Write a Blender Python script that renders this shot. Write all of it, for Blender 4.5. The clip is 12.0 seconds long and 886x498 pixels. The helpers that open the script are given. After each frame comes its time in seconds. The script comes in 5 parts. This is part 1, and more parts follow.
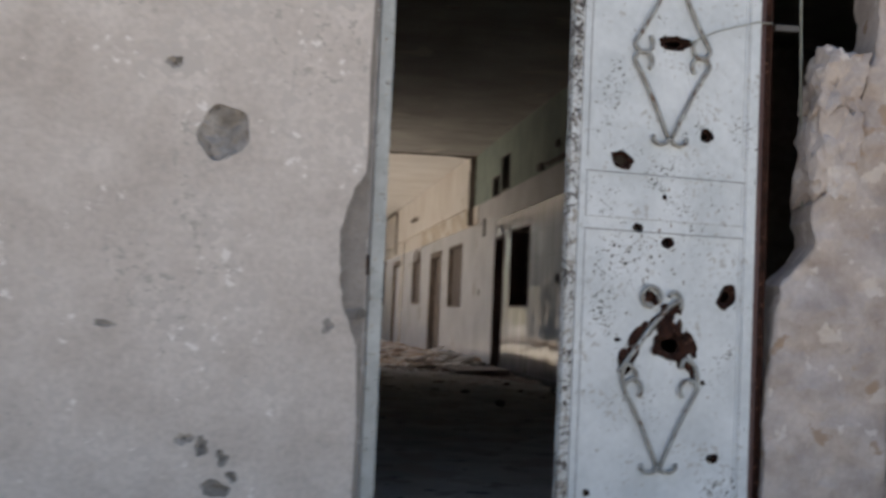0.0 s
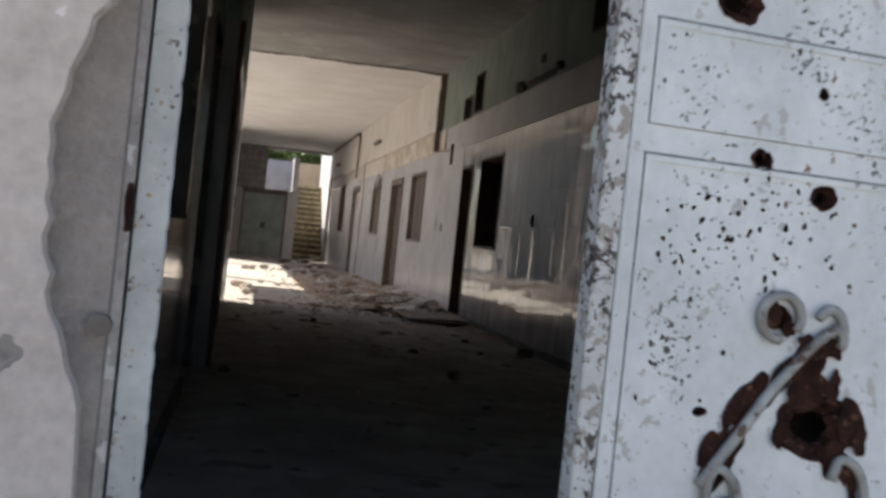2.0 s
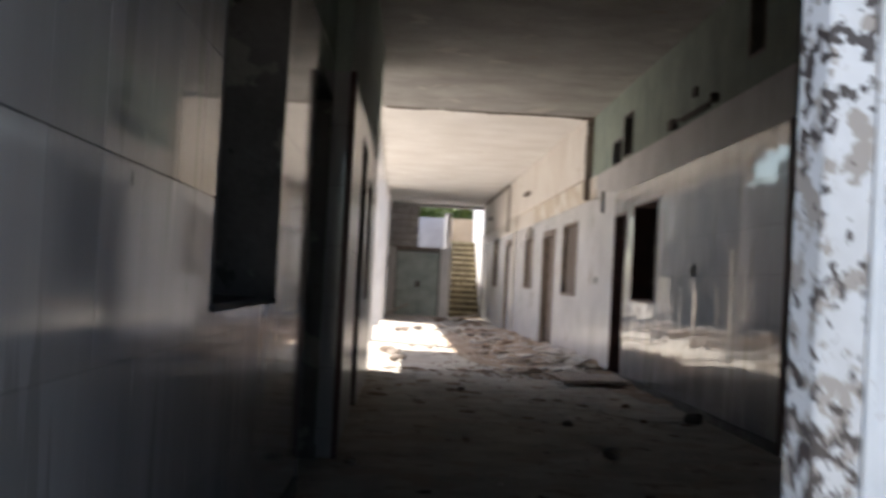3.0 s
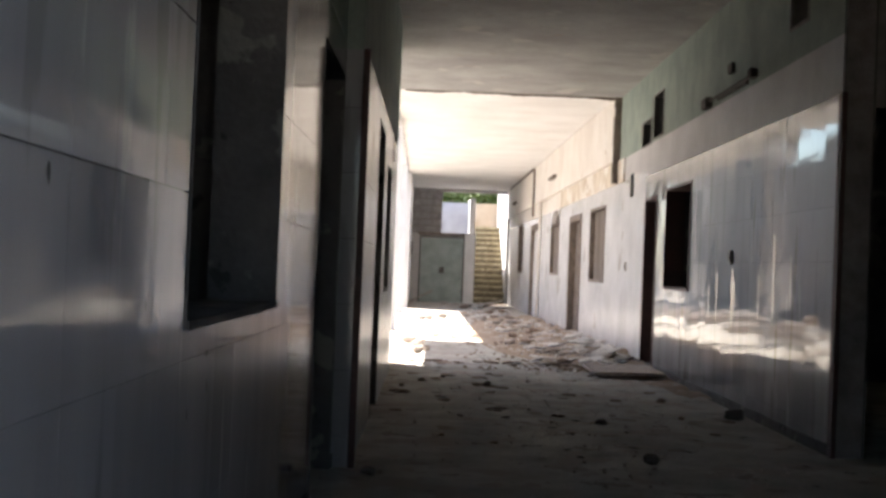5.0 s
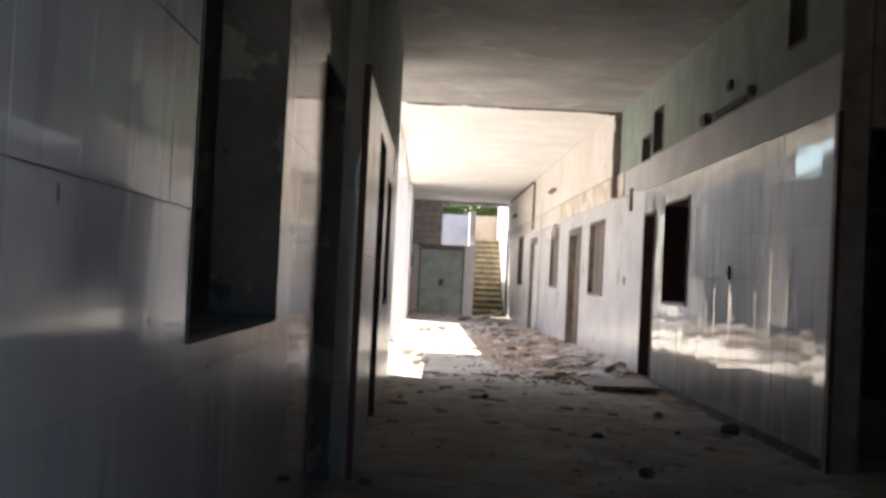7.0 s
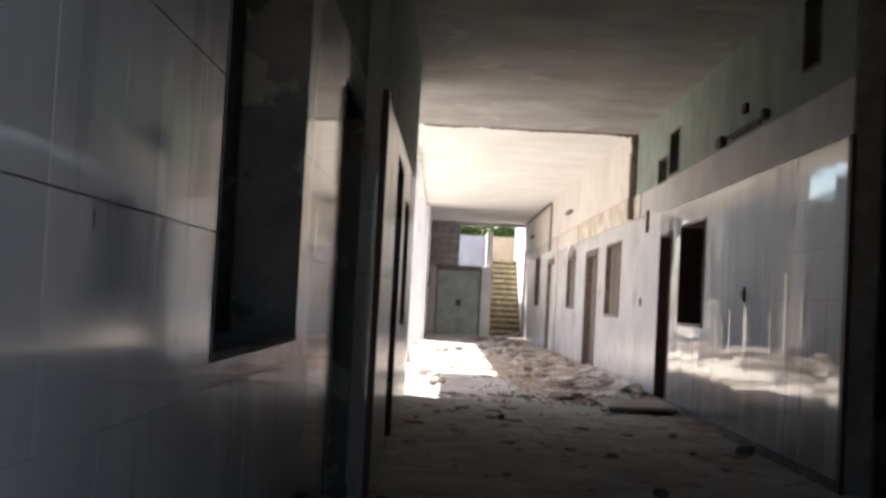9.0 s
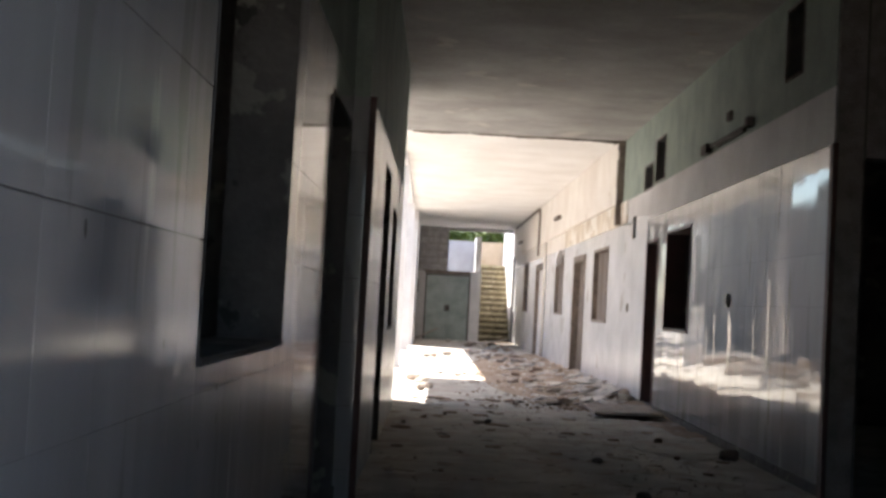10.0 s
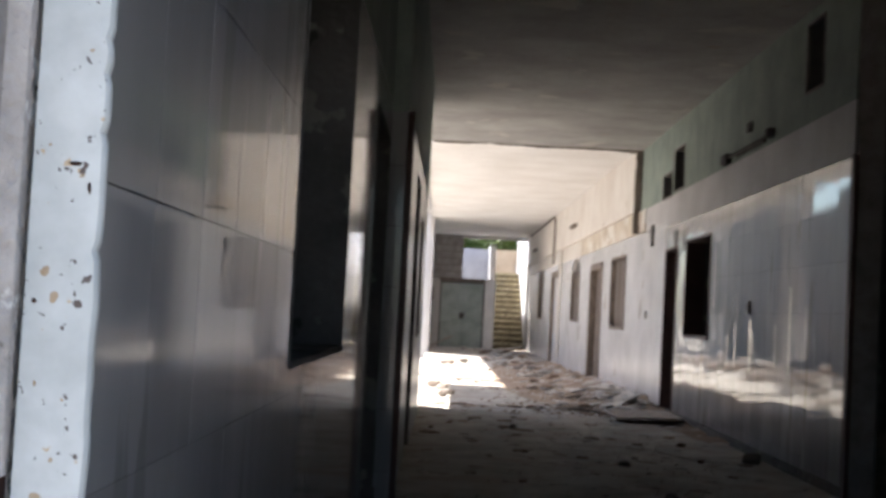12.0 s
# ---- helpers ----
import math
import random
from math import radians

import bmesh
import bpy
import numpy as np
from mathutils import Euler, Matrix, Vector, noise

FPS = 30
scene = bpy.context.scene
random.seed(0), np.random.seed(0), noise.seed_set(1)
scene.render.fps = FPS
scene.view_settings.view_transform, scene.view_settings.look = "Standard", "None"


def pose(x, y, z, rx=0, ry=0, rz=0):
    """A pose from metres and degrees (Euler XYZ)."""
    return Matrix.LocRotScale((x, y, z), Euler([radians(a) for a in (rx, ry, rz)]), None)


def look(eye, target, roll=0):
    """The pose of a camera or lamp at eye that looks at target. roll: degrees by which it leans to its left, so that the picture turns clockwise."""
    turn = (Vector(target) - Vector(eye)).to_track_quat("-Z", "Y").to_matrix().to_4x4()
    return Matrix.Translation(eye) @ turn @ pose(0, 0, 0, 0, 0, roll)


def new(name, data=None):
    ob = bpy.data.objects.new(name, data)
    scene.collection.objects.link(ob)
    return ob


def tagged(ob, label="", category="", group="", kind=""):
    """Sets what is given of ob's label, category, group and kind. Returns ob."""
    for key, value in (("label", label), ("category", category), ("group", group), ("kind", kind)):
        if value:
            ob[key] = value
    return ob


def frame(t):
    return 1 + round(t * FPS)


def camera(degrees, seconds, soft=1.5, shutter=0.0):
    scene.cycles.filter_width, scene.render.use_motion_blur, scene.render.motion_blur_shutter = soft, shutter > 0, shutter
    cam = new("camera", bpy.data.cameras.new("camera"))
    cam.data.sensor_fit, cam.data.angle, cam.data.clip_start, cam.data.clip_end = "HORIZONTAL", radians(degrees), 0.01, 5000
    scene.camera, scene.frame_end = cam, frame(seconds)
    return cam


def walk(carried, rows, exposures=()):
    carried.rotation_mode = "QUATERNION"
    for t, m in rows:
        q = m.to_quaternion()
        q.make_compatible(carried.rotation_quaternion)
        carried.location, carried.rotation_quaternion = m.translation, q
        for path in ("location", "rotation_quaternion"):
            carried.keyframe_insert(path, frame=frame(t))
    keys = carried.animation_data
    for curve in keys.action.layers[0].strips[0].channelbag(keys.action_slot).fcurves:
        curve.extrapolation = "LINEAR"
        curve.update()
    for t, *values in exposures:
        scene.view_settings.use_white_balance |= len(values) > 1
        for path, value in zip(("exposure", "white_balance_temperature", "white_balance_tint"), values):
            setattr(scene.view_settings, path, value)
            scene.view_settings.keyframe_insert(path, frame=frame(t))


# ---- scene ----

LENS = 38.5
cam = camera(LENS, 12.0, soft=3.1, shutter=0.4)
PATH = [
    (0, (-0.175, -4.363, 0.805), (0.074, -2.381, 0.91), 2.5),
    (0.5, (-0.116, -3.656, 0.818), (0.291, -1.703, 0.96), 5.6),
    (1, (0.008, -3.013, 0.88), (0.487, -1.079, 1.051), 4.4),
    (1.5, (0.183, -2.474, 0.962), (0.5, -0.501, 1.059), 1.9),
    (2, (0.276, -1.943, 0.957), (0.583, 0.033, 0.952), 6.0),
    (2.5, (0.352, -1.49, 1.004), (0.664, 0.485, 1.02), 4.1),
    (3, (0.507, -0.989, 1.059), (0.557, 1.009, 1.114), 3.0),
    (3.2, (0.521, -0.884, 1.107), (0.513, 1.115, 1.157), 2.9),
    (4.8, (0.523, -0.404, 1.113), (0.534, 1.596, 1.136), 2.3),
    (5, (0.525, -0.413, 1.112), (0.538, 1.587, 1.141), 2.3),
    (5.5, (0.531, -0.433, 1.115), (0.544, 1.567, 1.149), 2.2),
    (6, (0.53, -0.448, 1.116), (0.534, 1.552, 1.151), 2.3),
    (6.5, (0.528, -0.447, 1.117), (0.536, 1.552, 1.157), 2.7),
    (7, (0.532, -0.478, 1.125), (0.544, 1.521, 1.172), 2.8),
    (7.2, (0.53, -0.478, 1.126), (0.542, 1.521, 1.182), 2.9),
    (8.8, (0.538, -0.56, 1.131), (0.53, 1.439, 1.204), 3.0),
    (9, (0.537, -0.58, 1.127), (0.52, 1.419, 1.205), 3.0),
    (9.5, (0.542, -0.609, 1.13), (0.514, 1.389, 1.197), 2.8),
    (10, (0.557, -0.666, 1.131), (0.556, 1.332, 1.218), 3.1),
    (10.5, (0.549, -0.762, 1.127), (0.513, 1.237, 1.2), 3.2),
    (11, (0.524, -0.898, 1.119), (0.424, 1.097, 1.208), 3.0),
    (11.5, (0.488, -0.943, 1.118), (0.374, 1.053, 1.173), 2.6),
    (12, (0.402, -0.932, 1.122), (0.385, 1.065, 1.22), 3.0),
]
EXPOSURE = [(t, e, k, 10) for t, e, k in ((0.0, 1.45, 7000), (0.5, 1.44, 6800), (1.5, 1.38, 6750), (2.5, 1.86, 6750), (3.2, 2.42, 6560), (5.0, 3.0, 6600), (7.2, 2.98, 6600), (9.5, 2.86, 6550), (10.5, 2.9, 6480), (12.0, 2.60, 6400))]
walk(cam, [(t, look(eye, target, roll)) for t, eye, target, roll in PATH], EXPOSURE)

# ---- light ----
SUN_WAY = Vector((0.47, -0.40, -1.0)).normalized()
world = bpy.data.worlds.new("sky")
scene.world = world
world.use_nodes = True
wn = world.node_tree.nodes
sky = wn.new("ShaderNodeTexSky")
sky.sky_type = "NISHITA"
sky.sun_disc = False
sky.sun_elevation = math.asin(-SUN_WAY.z)
sky.sun_rotation = math.atan2(-SUN_WAY.x, -SUN_WAY.y)
wn["Background"].inputs["Strength"].default_value = 0.076
world.node_tree.links.new(sky.outputs["Color"], wn["Background"].inputs["Color"])
sun_data = bpy.data.lights.new("sun", "SUN")
sun_data.energy, sun_data.angle, sun_data.color = 2.8, radians(0.55), (1.0, 0.94, 0.86)
sun_lamp = new("sun", sun_data)
sun_lamp.matrix_world = look((-20, 40, 40), Vector((-20, 40, 40)) + SUN_WAY)

# ---- materials ----


def material(name, base, second=None, rough=0.7, spread=0.08, metal=0.0, scale=3.0, fine=60.0, bump=0.15, blotch=0.5,
             spots=None, chips=None, per_piece=0.0, gloss=0.5, streak=False, soft_rough=0.0):
    """A surface with broad stains and fine grain. spots: (colour, scale, share) of chipped or stained places."""
    m = bpy.data.materials.new(name)
    m.use_nodes = True
    nt = m.node_tree
    n, link = nt.nodes, nt.links.new
    bsdf = n["Principled BSDF"]
    geo = n.new("ShaderNodeNewGeometry")
    place = n.new("ShaderNodeMapping")
    link(geo.outputs["Position"], place.inputs["Vector"])
    if streak:
        place.inputs["Scale"].default_value = (1.0, 1.0, 0.12)
    broad = n.new("ShaderNodeTexNoise")
    broad.inputs["Scale"].default_value, broad.inputs["Detail"].default_value, broad.inputs["Roughness"].default_value = scale, 6, 0.6
    link(place.outputs["Vector"], broad.inputs["Vector"])
    grain = n.new("ShaderNodeTexNoise")
    grain.inputs["Scale"].default_value, grain.inputs["Detail"].default_value = fine, 4
    link(place.outputs["Vector"] if streak else geo.outputs["Position"], grain.inputs["Vector"])
    ramp = n.new("ShaderNodeValToRGB")
    ramp.color_ramp.elements[0].position, ramp.color_ramp.elements[1].position = 0.5 - 0.3 * blotch, 0.5 + 0.3 * blotch
    second = second or tuple(c * 0.7 for c in base)
    ramp.color_ramp.elements[0].color, ramp.color_ramp.elements[1].color = (*second, 1), (*base, 1)
    link(broad.outputs["Fac"], ramp.inputs["Fac"])
    tone = n.new("ShaderNodeMapRange")
    tone.inputs["To Min"].default_value, tone.inputs["To Max"].default_value = 1 - 2 * spread, 1 + 2 * spread
    link(grain.outputs["Fac"], tone.inputs["Value"])
    colour = n.new("ShaderNodeVectorMath")
    colour.operation = "SCALE"
    link(ramp.outputs["Color"], colour.inputs[0])
    link(tone.outputs["Result"], colour.inputs["Scale"])
    out = colour.outputs["Vector"]
    if per_piece:
        info = n.new("ShaderNodeObjectInfo")
        vary = n.new("ShaderNodeMapRange")
        vary.inputs["To Min"].default_value, vary.inputs["To Max"].default_value = 1 - per_piece, 1 + per_piece
        link(info.outputs["Random"], vary.inputs["Value"])
        c2 = n.new("ShaderNodeVectorMath")
        c2.operation = "SCALE"
        link(out, c2.inputs[0])
        link(vary.outputs["Result"], c2.inputs["Scale"])
        out = c2.outputs["Vector"]
    height = grain.outputs["Fac"]
    rough_socket = None
    for k, (tint, size, share) in enumerate(spots or []):
        tex = n.new("ShaderNodeTexNoise")
        tex.inputs["Scale"].default_value, tex.inputs["Detail"].default_value = size, 5
        shift = n.new("ShaderNodeMapping")
        shift.inputs["Location"].default_value = (7.3 * k + 1.7, 3.1 * k, 5.9 * k)
        link(place.outputs["Vector"] if streak else geo.outputs["Position"], shift.inputs["Vector"])
        link(shift.outputs["Vector"], tex.inputs["Vector"])
        cut = n.new("ShaderNodeMapRange")
        cut.inputs["From Min"].default_value, cut.inputs["From Max"].default_value = share, share + 0.03
        link(tex.outputs["Fac"], cut.inputs["Value"])
        mix = n.new("ShaderNodeMix")
        mix.data_type = "RGBA"
        mix.inputs["B"].default_value = (*tint, 1)
        link(cut.outputs["Result"], mix.inputs["Factor"])
        link(out, mix.inputs["A"])
        out = mix.outputs["Result"]
        rough_socket = cut.outputs["Result"]
    for tint, size, wide, share, lean in chips or []:
        flake = n.new("ShaderNodeTexNoise")
        flake.inputs["Scale"].default_value, flake.inputs["Detail"].default_value, flake.inputs["Roughness"].default_value = size, 3, 0.6
        patch = n.new("ShaderNodeTexNoise")
        patch.inputs["Scale"].default_value, patch.inputs["Detail"].default_value = wide, 3
        link(geo.outputs["Position"], flake.inputs["Vector"])
        link(geo.outputs["Position"], patch.inputs["Vector"])
        both = n.new("ShaderNodeMath")
        both.operation = "MULTIPLY_ADD"
        both.inputs[1].default_value = lean
        link(patch.outputs["Fac"], both.inputs[0])
        link(flake.outputs["Fac"], both.inputs[2])
        cut = n.new("ShaderNodeMapRange")
        cut.inputs["From Min"].default_value, cut.inputs["From Max"].default_value = share, share + 0.03
        link(both.outputs["Value"], cut.inputs["Value"])
        mix = n.new("ShaderNodeMix")
        mix.data_type = "RGBA"
        mix.inputs["B"].default_value = (*tint, 1)
        link(cut.outputs["Result"], mix.inputs["Factor"])
        link(out, mix.inputs["A"])
        out = mix.outputs["Result"]
    link(out, bsdf.inputs["Base Color"])
    bsdf.inputs["Metallic"].default_value = metal
    bsdf.inputs["Specular IOR Level"].default_value = gloss
    rr = n.new("ShaderNodeMapRange")
    rr.inputs["To Min"].default_value, rr.inputs["To Max"].default_value = max(0.02, rough - soft_rough), min(1.0, rough + soft_rough)
    link(broad.outputs["Fac"], rr.inputs["Value"])
    link(rr.outputs["Result"], bsdf.inputs["Roughness"])
    if bump:
        b = n.new("ShaderNodeBump")
        b.inputs["Strength"].default_value, b.inputs["Distance"].default_value = bump, 0.01
        link(height, b.inputs["Height"])
        link(b.outputs["Normal"], bsdf.inputs["Normal"])
    return m


M_PLASTER = material("rough_plaster", (0.61, 0.56, 0.53), (0.43, 0.385, 0.355), rough=0.95, scale=3.6, fine=52, bump=0.55, gloss=0.1, blotch=0.7, spread=0.12,
                     chips=[((0.50, 0.46, 0.435), 22.0, 3.5, 1.08, 0.9), ((0.72, 0.68, 0.655), 30.0, 4.0, 1.17, 0.9), ((0.40, 0.37, 0.345), 40.0, 3.0, 1.17, 0.9)])
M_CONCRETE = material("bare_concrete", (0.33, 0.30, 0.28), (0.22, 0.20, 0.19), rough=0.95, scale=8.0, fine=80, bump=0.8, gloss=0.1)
M_CRATER = material("chipped_grey_render", (0.40, 0.375, 0.36), (0.21, 0.195, 0.185), rough=0.95, scale=16.0, fine=90, bump=0.8, gloss=0.1)
M_REVEAL = material("crumbled_grey_plaster", (0.46, 0.43, 0.41), (0.30, 0.275, 0.26), rough=0.95, scale=14.0, fine=90, bump=0.9, gloss=0.1,
                    spots=[((0.60, 0.58, 0.56), 24.0, 0.62), ((0.13, 0.12, 0.11), 30.0, 0.65)])
M_STONE = material("broken_limestone", (0.52, 0.46, 0.43), (0.36, 0.305, 0.28), rough=0.95, scale=7.0, fine=50, bump=0.9, gloss=0.1,
                   spots=[((0.36, 0.27, 0.21), 6.0, 0.64), ((0.58, 0.53, 0.50), 9.0, 0.62)])
M_DOOR = material("chipped_white_door_paint", (0.635, 0.665, 0.695), (0.51, 0.545, 0.575), rough=0.42, scale=5.0, fine=40, spread=0.045, bump=0.08,
                  chips=[((0.42, 0.42, 0.42), 55.0, 9.0, 1.01, 0.7), ((0.045, 0.038, 0.036), 95.0, 6.0, 1.06, 0.7), ((0.16, 0.09, 0.055), 30.0, 5.0, 1.02, 0.55)])
M_STILE = material("worn_white_door_edge", (0.58, 0.60, 0.62), (0.44, 0.45, 0.455), rough=0.5, scale=9.0, fine=40, spread=0.04, bump=0.1,
                   chips=[((0.30, 0.275, 0.25), 50.0, 12.0, 0.81, 0.55), ((0.05, 0.04, 0.037), 90.0, 16.0, 0.815, 0.55)])
M_RUST = material("dark_rust", (0.055, 0.024, 0.018), (0.009, 0.006, 0.005), rough=0.95, scale=34.0, fine=150, bump=0.6, gloss=0.12, blotch=0.8,
                  spots=[((0.11, 0.055, 0.038), 60.0, 0.62)])
M_RUSTSPOT = material("orange_rust_spot", (0.38, 0.30, 0.215), (0.28, 0.20, 0.125), rough=0.8, scale=60.0, fine=150, bump=0.2)
M_GROOVE = material("grimy_door_seam", (0.25, 0.26, 0.28), (0.12, 0.12, 0.13), rough=0.8, scale=30.0, bump=0.1)
M_SCROLL = material("painted_iron_scroll", (0.36, 0.37, 0.36), (0.17, 0.16, 0.15), rough=0.5, scale=18.0, fine=60, bump=0.1,
                    spots=[((0.10, 0.06, 0.04), 40.0, 0.60)])
M_JAMB = material("painted_steel_frame", (0.52, 0.545, 0.55), (0.38, 0.40, 0.40), rough=0.5, scale=8.0, fine=50, bump=0.1,
                  chips=[((0.40, 0.30, 0.19), 70.0, 22.0, 0.945, 0.55), ((0.07, 0.05, 0.045), 95.0, 22.0, 0.935, 0.55)])
M_TILE = material("glossy_wall_tile", (0.41, 0.405, 0.41), (0.315, 0.31, 0.32), rough=0.055, scale=1.6, fine=14, spread=0.02, bump=0.055, gloss=0.32,
                  per_piece=0.06, soft_rough=0.03, streak=True, spots=[((0.30, 0.295, 0.295), 5.0, 0.59), ((0.24, 0.215, 0.19), 3.0, 0.66), ((0.50, 0.49, 0.48), 7.0, 0.66)])
M_GROUT = material("dirty_grout", (0.16, 0.15, 0.145), rough=0.9, scale=6.0, bump=0.3)
M_GREEN = material("green_wall_paint", (0.36, 0.425, 0.36), (0.26, 0.31, 0.27), rough=0.75, scale=2.5, fine=50, bump=0.2)
M_CREAM = material("cream_wall_paint", (0.84, 0.80, 0.75), (0.74, 0.68, 0.62), rough=0.75, scale=1.5, fine=40, bump=0.2,
                   spots=[((0.45, 0.35, 0.25), 2.2, 0.68)])
M_WHITEWALL = material("white_wall_paint", (0.74, 0.72, 0.72), (0.64, 0.61, 0.60), rough=0.6, scale=1.8, fine=40, bump=0.15)
M_SHEEN = material("glossy_white_wall_paint", (0.83, 0.82, 0.82), (0.73, 0.72, 0.72), rough=0.23, scale=1.8, fine=30, bump=0.02, soft_rough=0.08, spots=[((0.60, 0.55, 0.50), 1.6, 0.66)])
M_GREYBAND = material("grey_plaster_band", (0.64, 0.62, 0.615), (0.53, 0.51, 0.505), rough=0.5, scale=2.0, fine=40, bump=0.1)
M_BAND = material("bare_plaster_band", (0.74, 0.67, 0.575), (0.54, 0.455, 0.36), rough=0.9, scale=2.2, fine=40, bump=0.4,
                  spots=[((0.80, 0.76, 0.70), 1.8, 0.56), ((0.44, 0.36, 0.27), 3.4, 0.66)])
# Stained base darkened to carry the near end's dim light; M_CEILFAR is brighter.
M_CEIL = material("stained_shade_toned_ceiling", (0.37, 0.36, 0.345), (0.25, 0.24, 0.225), rough=0.9, scale=1.1, fine=30, bump=0.2,
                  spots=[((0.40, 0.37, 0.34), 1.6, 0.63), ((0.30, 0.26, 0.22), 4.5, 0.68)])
M_FLOOR = material("dusty_concrete_floor", (0.61, 0.575, 0.52), (0.405, 0.38, 0.34), rough=0.95, scale=1.8, fine=35, bump=0.6, gloss=0.1,
                   spots=[((0.47, 0.41, 0.36), 2.4, 0.55), ((0.37, 0.315, 0.27), 4.2, 0.62), ((0.13, 0.11, 0.10), 5.0, 0.66)])
M_RUBBLE = material("broken_plaster_rubble", (0.50, 0.44, 0.39), (0.32, 0.27, 0.24), rough=0.95, scale=9.0, fine=60, bump=0.6, per_piece=0.3, gloss=0.1)
M_RUBBLEPALE = material("white_plaster_fragment", (0.68, 0.65, 0.61), (0.50, 0.46, 0.42), rough=0.9, scale=9.0, fine=60, bump=0.4, per_piece=0.2)
M_RUBBLEBROWN = material("brown_earth_rubble", (0.30, 0.22, 0.17), (0.20, 0.145, 0.11), rough=0.95, scale=9.0, fine=60, bump=0.6, per_piece=0.25, gloss=0.1)
M_EARTH = material("brown_dust", (0.44, 0.35, 0.28), (0.31, 0.235, 0.18), rough=0.95, scale=3.5, fine=45, bump=0.7, gloss=0.1,
                   spots=[((0.58, 0.52, 0.46), 5.0, 0.60)])
M_DARKSTONE = material("dark_clod", (0.17, 0.145, 0.13), rough=0.95, scale=15.0, bump=0.6)
M_WOODFRAME = material("brown_wooden_frame", (0.21, 0.165, 0.135), (0.12, 0.09, 0.072), rough=0.65, scale=6.0, fine=50, bump=0.3)
M_DARKFRAME = material("dark_red_metal_frame", (0.10, 0.045, 0.04), (0.06, 0.03, 0.028), rough=0.6, scale=6.0, fine=50, bump=0.1)
M_CLOTH = material("faded_brown_covering", (0.21, 0.175, 0.15), (0.13, 0.105, 0.09), rough=0.9, scale=4.0, fine=80, bump=0.3, streak=True)
# Near-black base puts unlit room and reveal shade into the colour; also skirting, nicks.
M_INNER = material("dark_and_shade_plaster", (0.14, 0.13, 0.125), (0.08, 0.076, 0.072), rough=0.95, scale=2.2, fine=30, bump=0.3,
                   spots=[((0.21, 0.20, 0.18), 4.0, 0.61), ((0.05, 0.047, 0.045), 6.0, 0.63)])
M_GATE = material("faded_green_gate_paint", (0.46, 0.53, 0.51), (0.33, 0.39, 0.375), rough=0.6, scale=3.0, fine=50, bump=0.15)
M_COURT = material("weathered_boundary_render", (0.34, 0.32, 0.295), (0.24, 0.225, 0.205), rough=0.95, scale=1.4, fine=40, bump=0.5, gloss=0.1, streak=True)
M_BLOCK = material("grey_concrete_block", (0.44, 0.42, 0.41), (0.31, 0.295, 0.285), rough=0.95, scale=6.0, fine=40, bump=0.5, per_piece=0.12, gloss=0.1)
M_SUNWALL = material("whitewashed_wall", (0.80, 0.79, 0.80), (0.68, 0.67, 0.68), rough=0.85, scale=2.0, fine=30, bump=0.3)
M_GREYWHITE = material("grey_white_limewash", (0.40, 0.40, 0.44), (0.33, 0.33, 0.36), rough=0.85, scale=2.0, fine=30, bump=0.3)
# Riser colour set well below the treads': the risers' shade is painted in.
M_RISER = material("shade_dark_step_riser", (0.20, 0.16, 0.10), (0.12, 0.095, 0.06), rough=0.95, scale=5.0, fine=40, bump=0.4)
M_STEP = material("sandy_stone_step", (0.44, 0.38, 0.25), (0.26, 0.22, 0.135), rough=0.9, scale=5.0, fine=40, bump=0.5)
M_TAN = material("sandy_render", (0.56, 0.44, 0.31), (0.45, 0.34, 0.23), rough=0.9, scale=2.0, fine=30, bump=0.3)
M_LEAF = material("green_leaf", (0.13, 0.18, 0.035), (0.06, 0.10, 0.02), rough=0.55, scale=3.0, fine=20, spread=0.2, bump=0.0)
M_BARK = material("grey_bark", (0.18, 0.14, 0.10), rough=0.9, scale=10.0, bump=0.6)
# Whiter than M_CEIL: the far end's brightness is partly in the colour.
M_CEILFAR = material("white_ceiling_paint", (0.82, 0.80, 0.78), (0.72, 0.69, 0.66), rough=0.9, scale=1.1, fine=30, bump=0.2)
M_PAVING = material("rubble_strewn_paving", (0.29, 0.24, 0.19), (0.20, 0.16, 0.125), rough=0.9, scale=1.5, fine=30, bump=0.4,
                    spots=[((0.46, 0.41, 0.35), 2.6, 0.58)])
M_STREAK = material("glossy_pale_streak", (0.72, 0.71, 0.69), (0.60, 0.59, 0.57), rough=0.13, scale=14.0, fine=60, bump=0.03, streak=True, gloss=0.5)
M_GROUND = material("pale_dry_earth", (0.58, 0.52, 0.44), (0.46, 0.405, 0.34), rough=0.95, scale=0.8, fine=20, bump=0.5, gloss=0.1)
M_METAL = material("dull_grey_metal", (0.16, 0.15, 0.14), (0.09, 0.08, 0.075), rough=0.55, metal=0.5, scale=12.0, bump=0.1)
M_LAMP = material("grimy_lamp_metal", (0.13, 0.115, 0.10), (0.08, 0.07, 0.06), rough=0.75, scale=14.0, bump=0.2)
M_SWITCH = material("brown_plastic", (0.15, 0.125, 0.105), rough=0.4, scale=12.0, bump=0.05)
M_PLASTIC = material("yellowed_plastic", (0.38, 0.35, 0.30), rough=0.5, scale=12.0, bump=0.05)
M_WIRE = material("grey_cable", (0.33, 0.33, 0.28), rough=0.6, scale=12.0, bump=0.0)

# ---- building helpers ----
JOINT_Y, LEAN = 17.6, 0.0098


def bend(x, y):
    """Past the joint the far wing of the corridor turns slightly aside."""
    return x - LEAN * max(0.0, y - JOINT_Y)


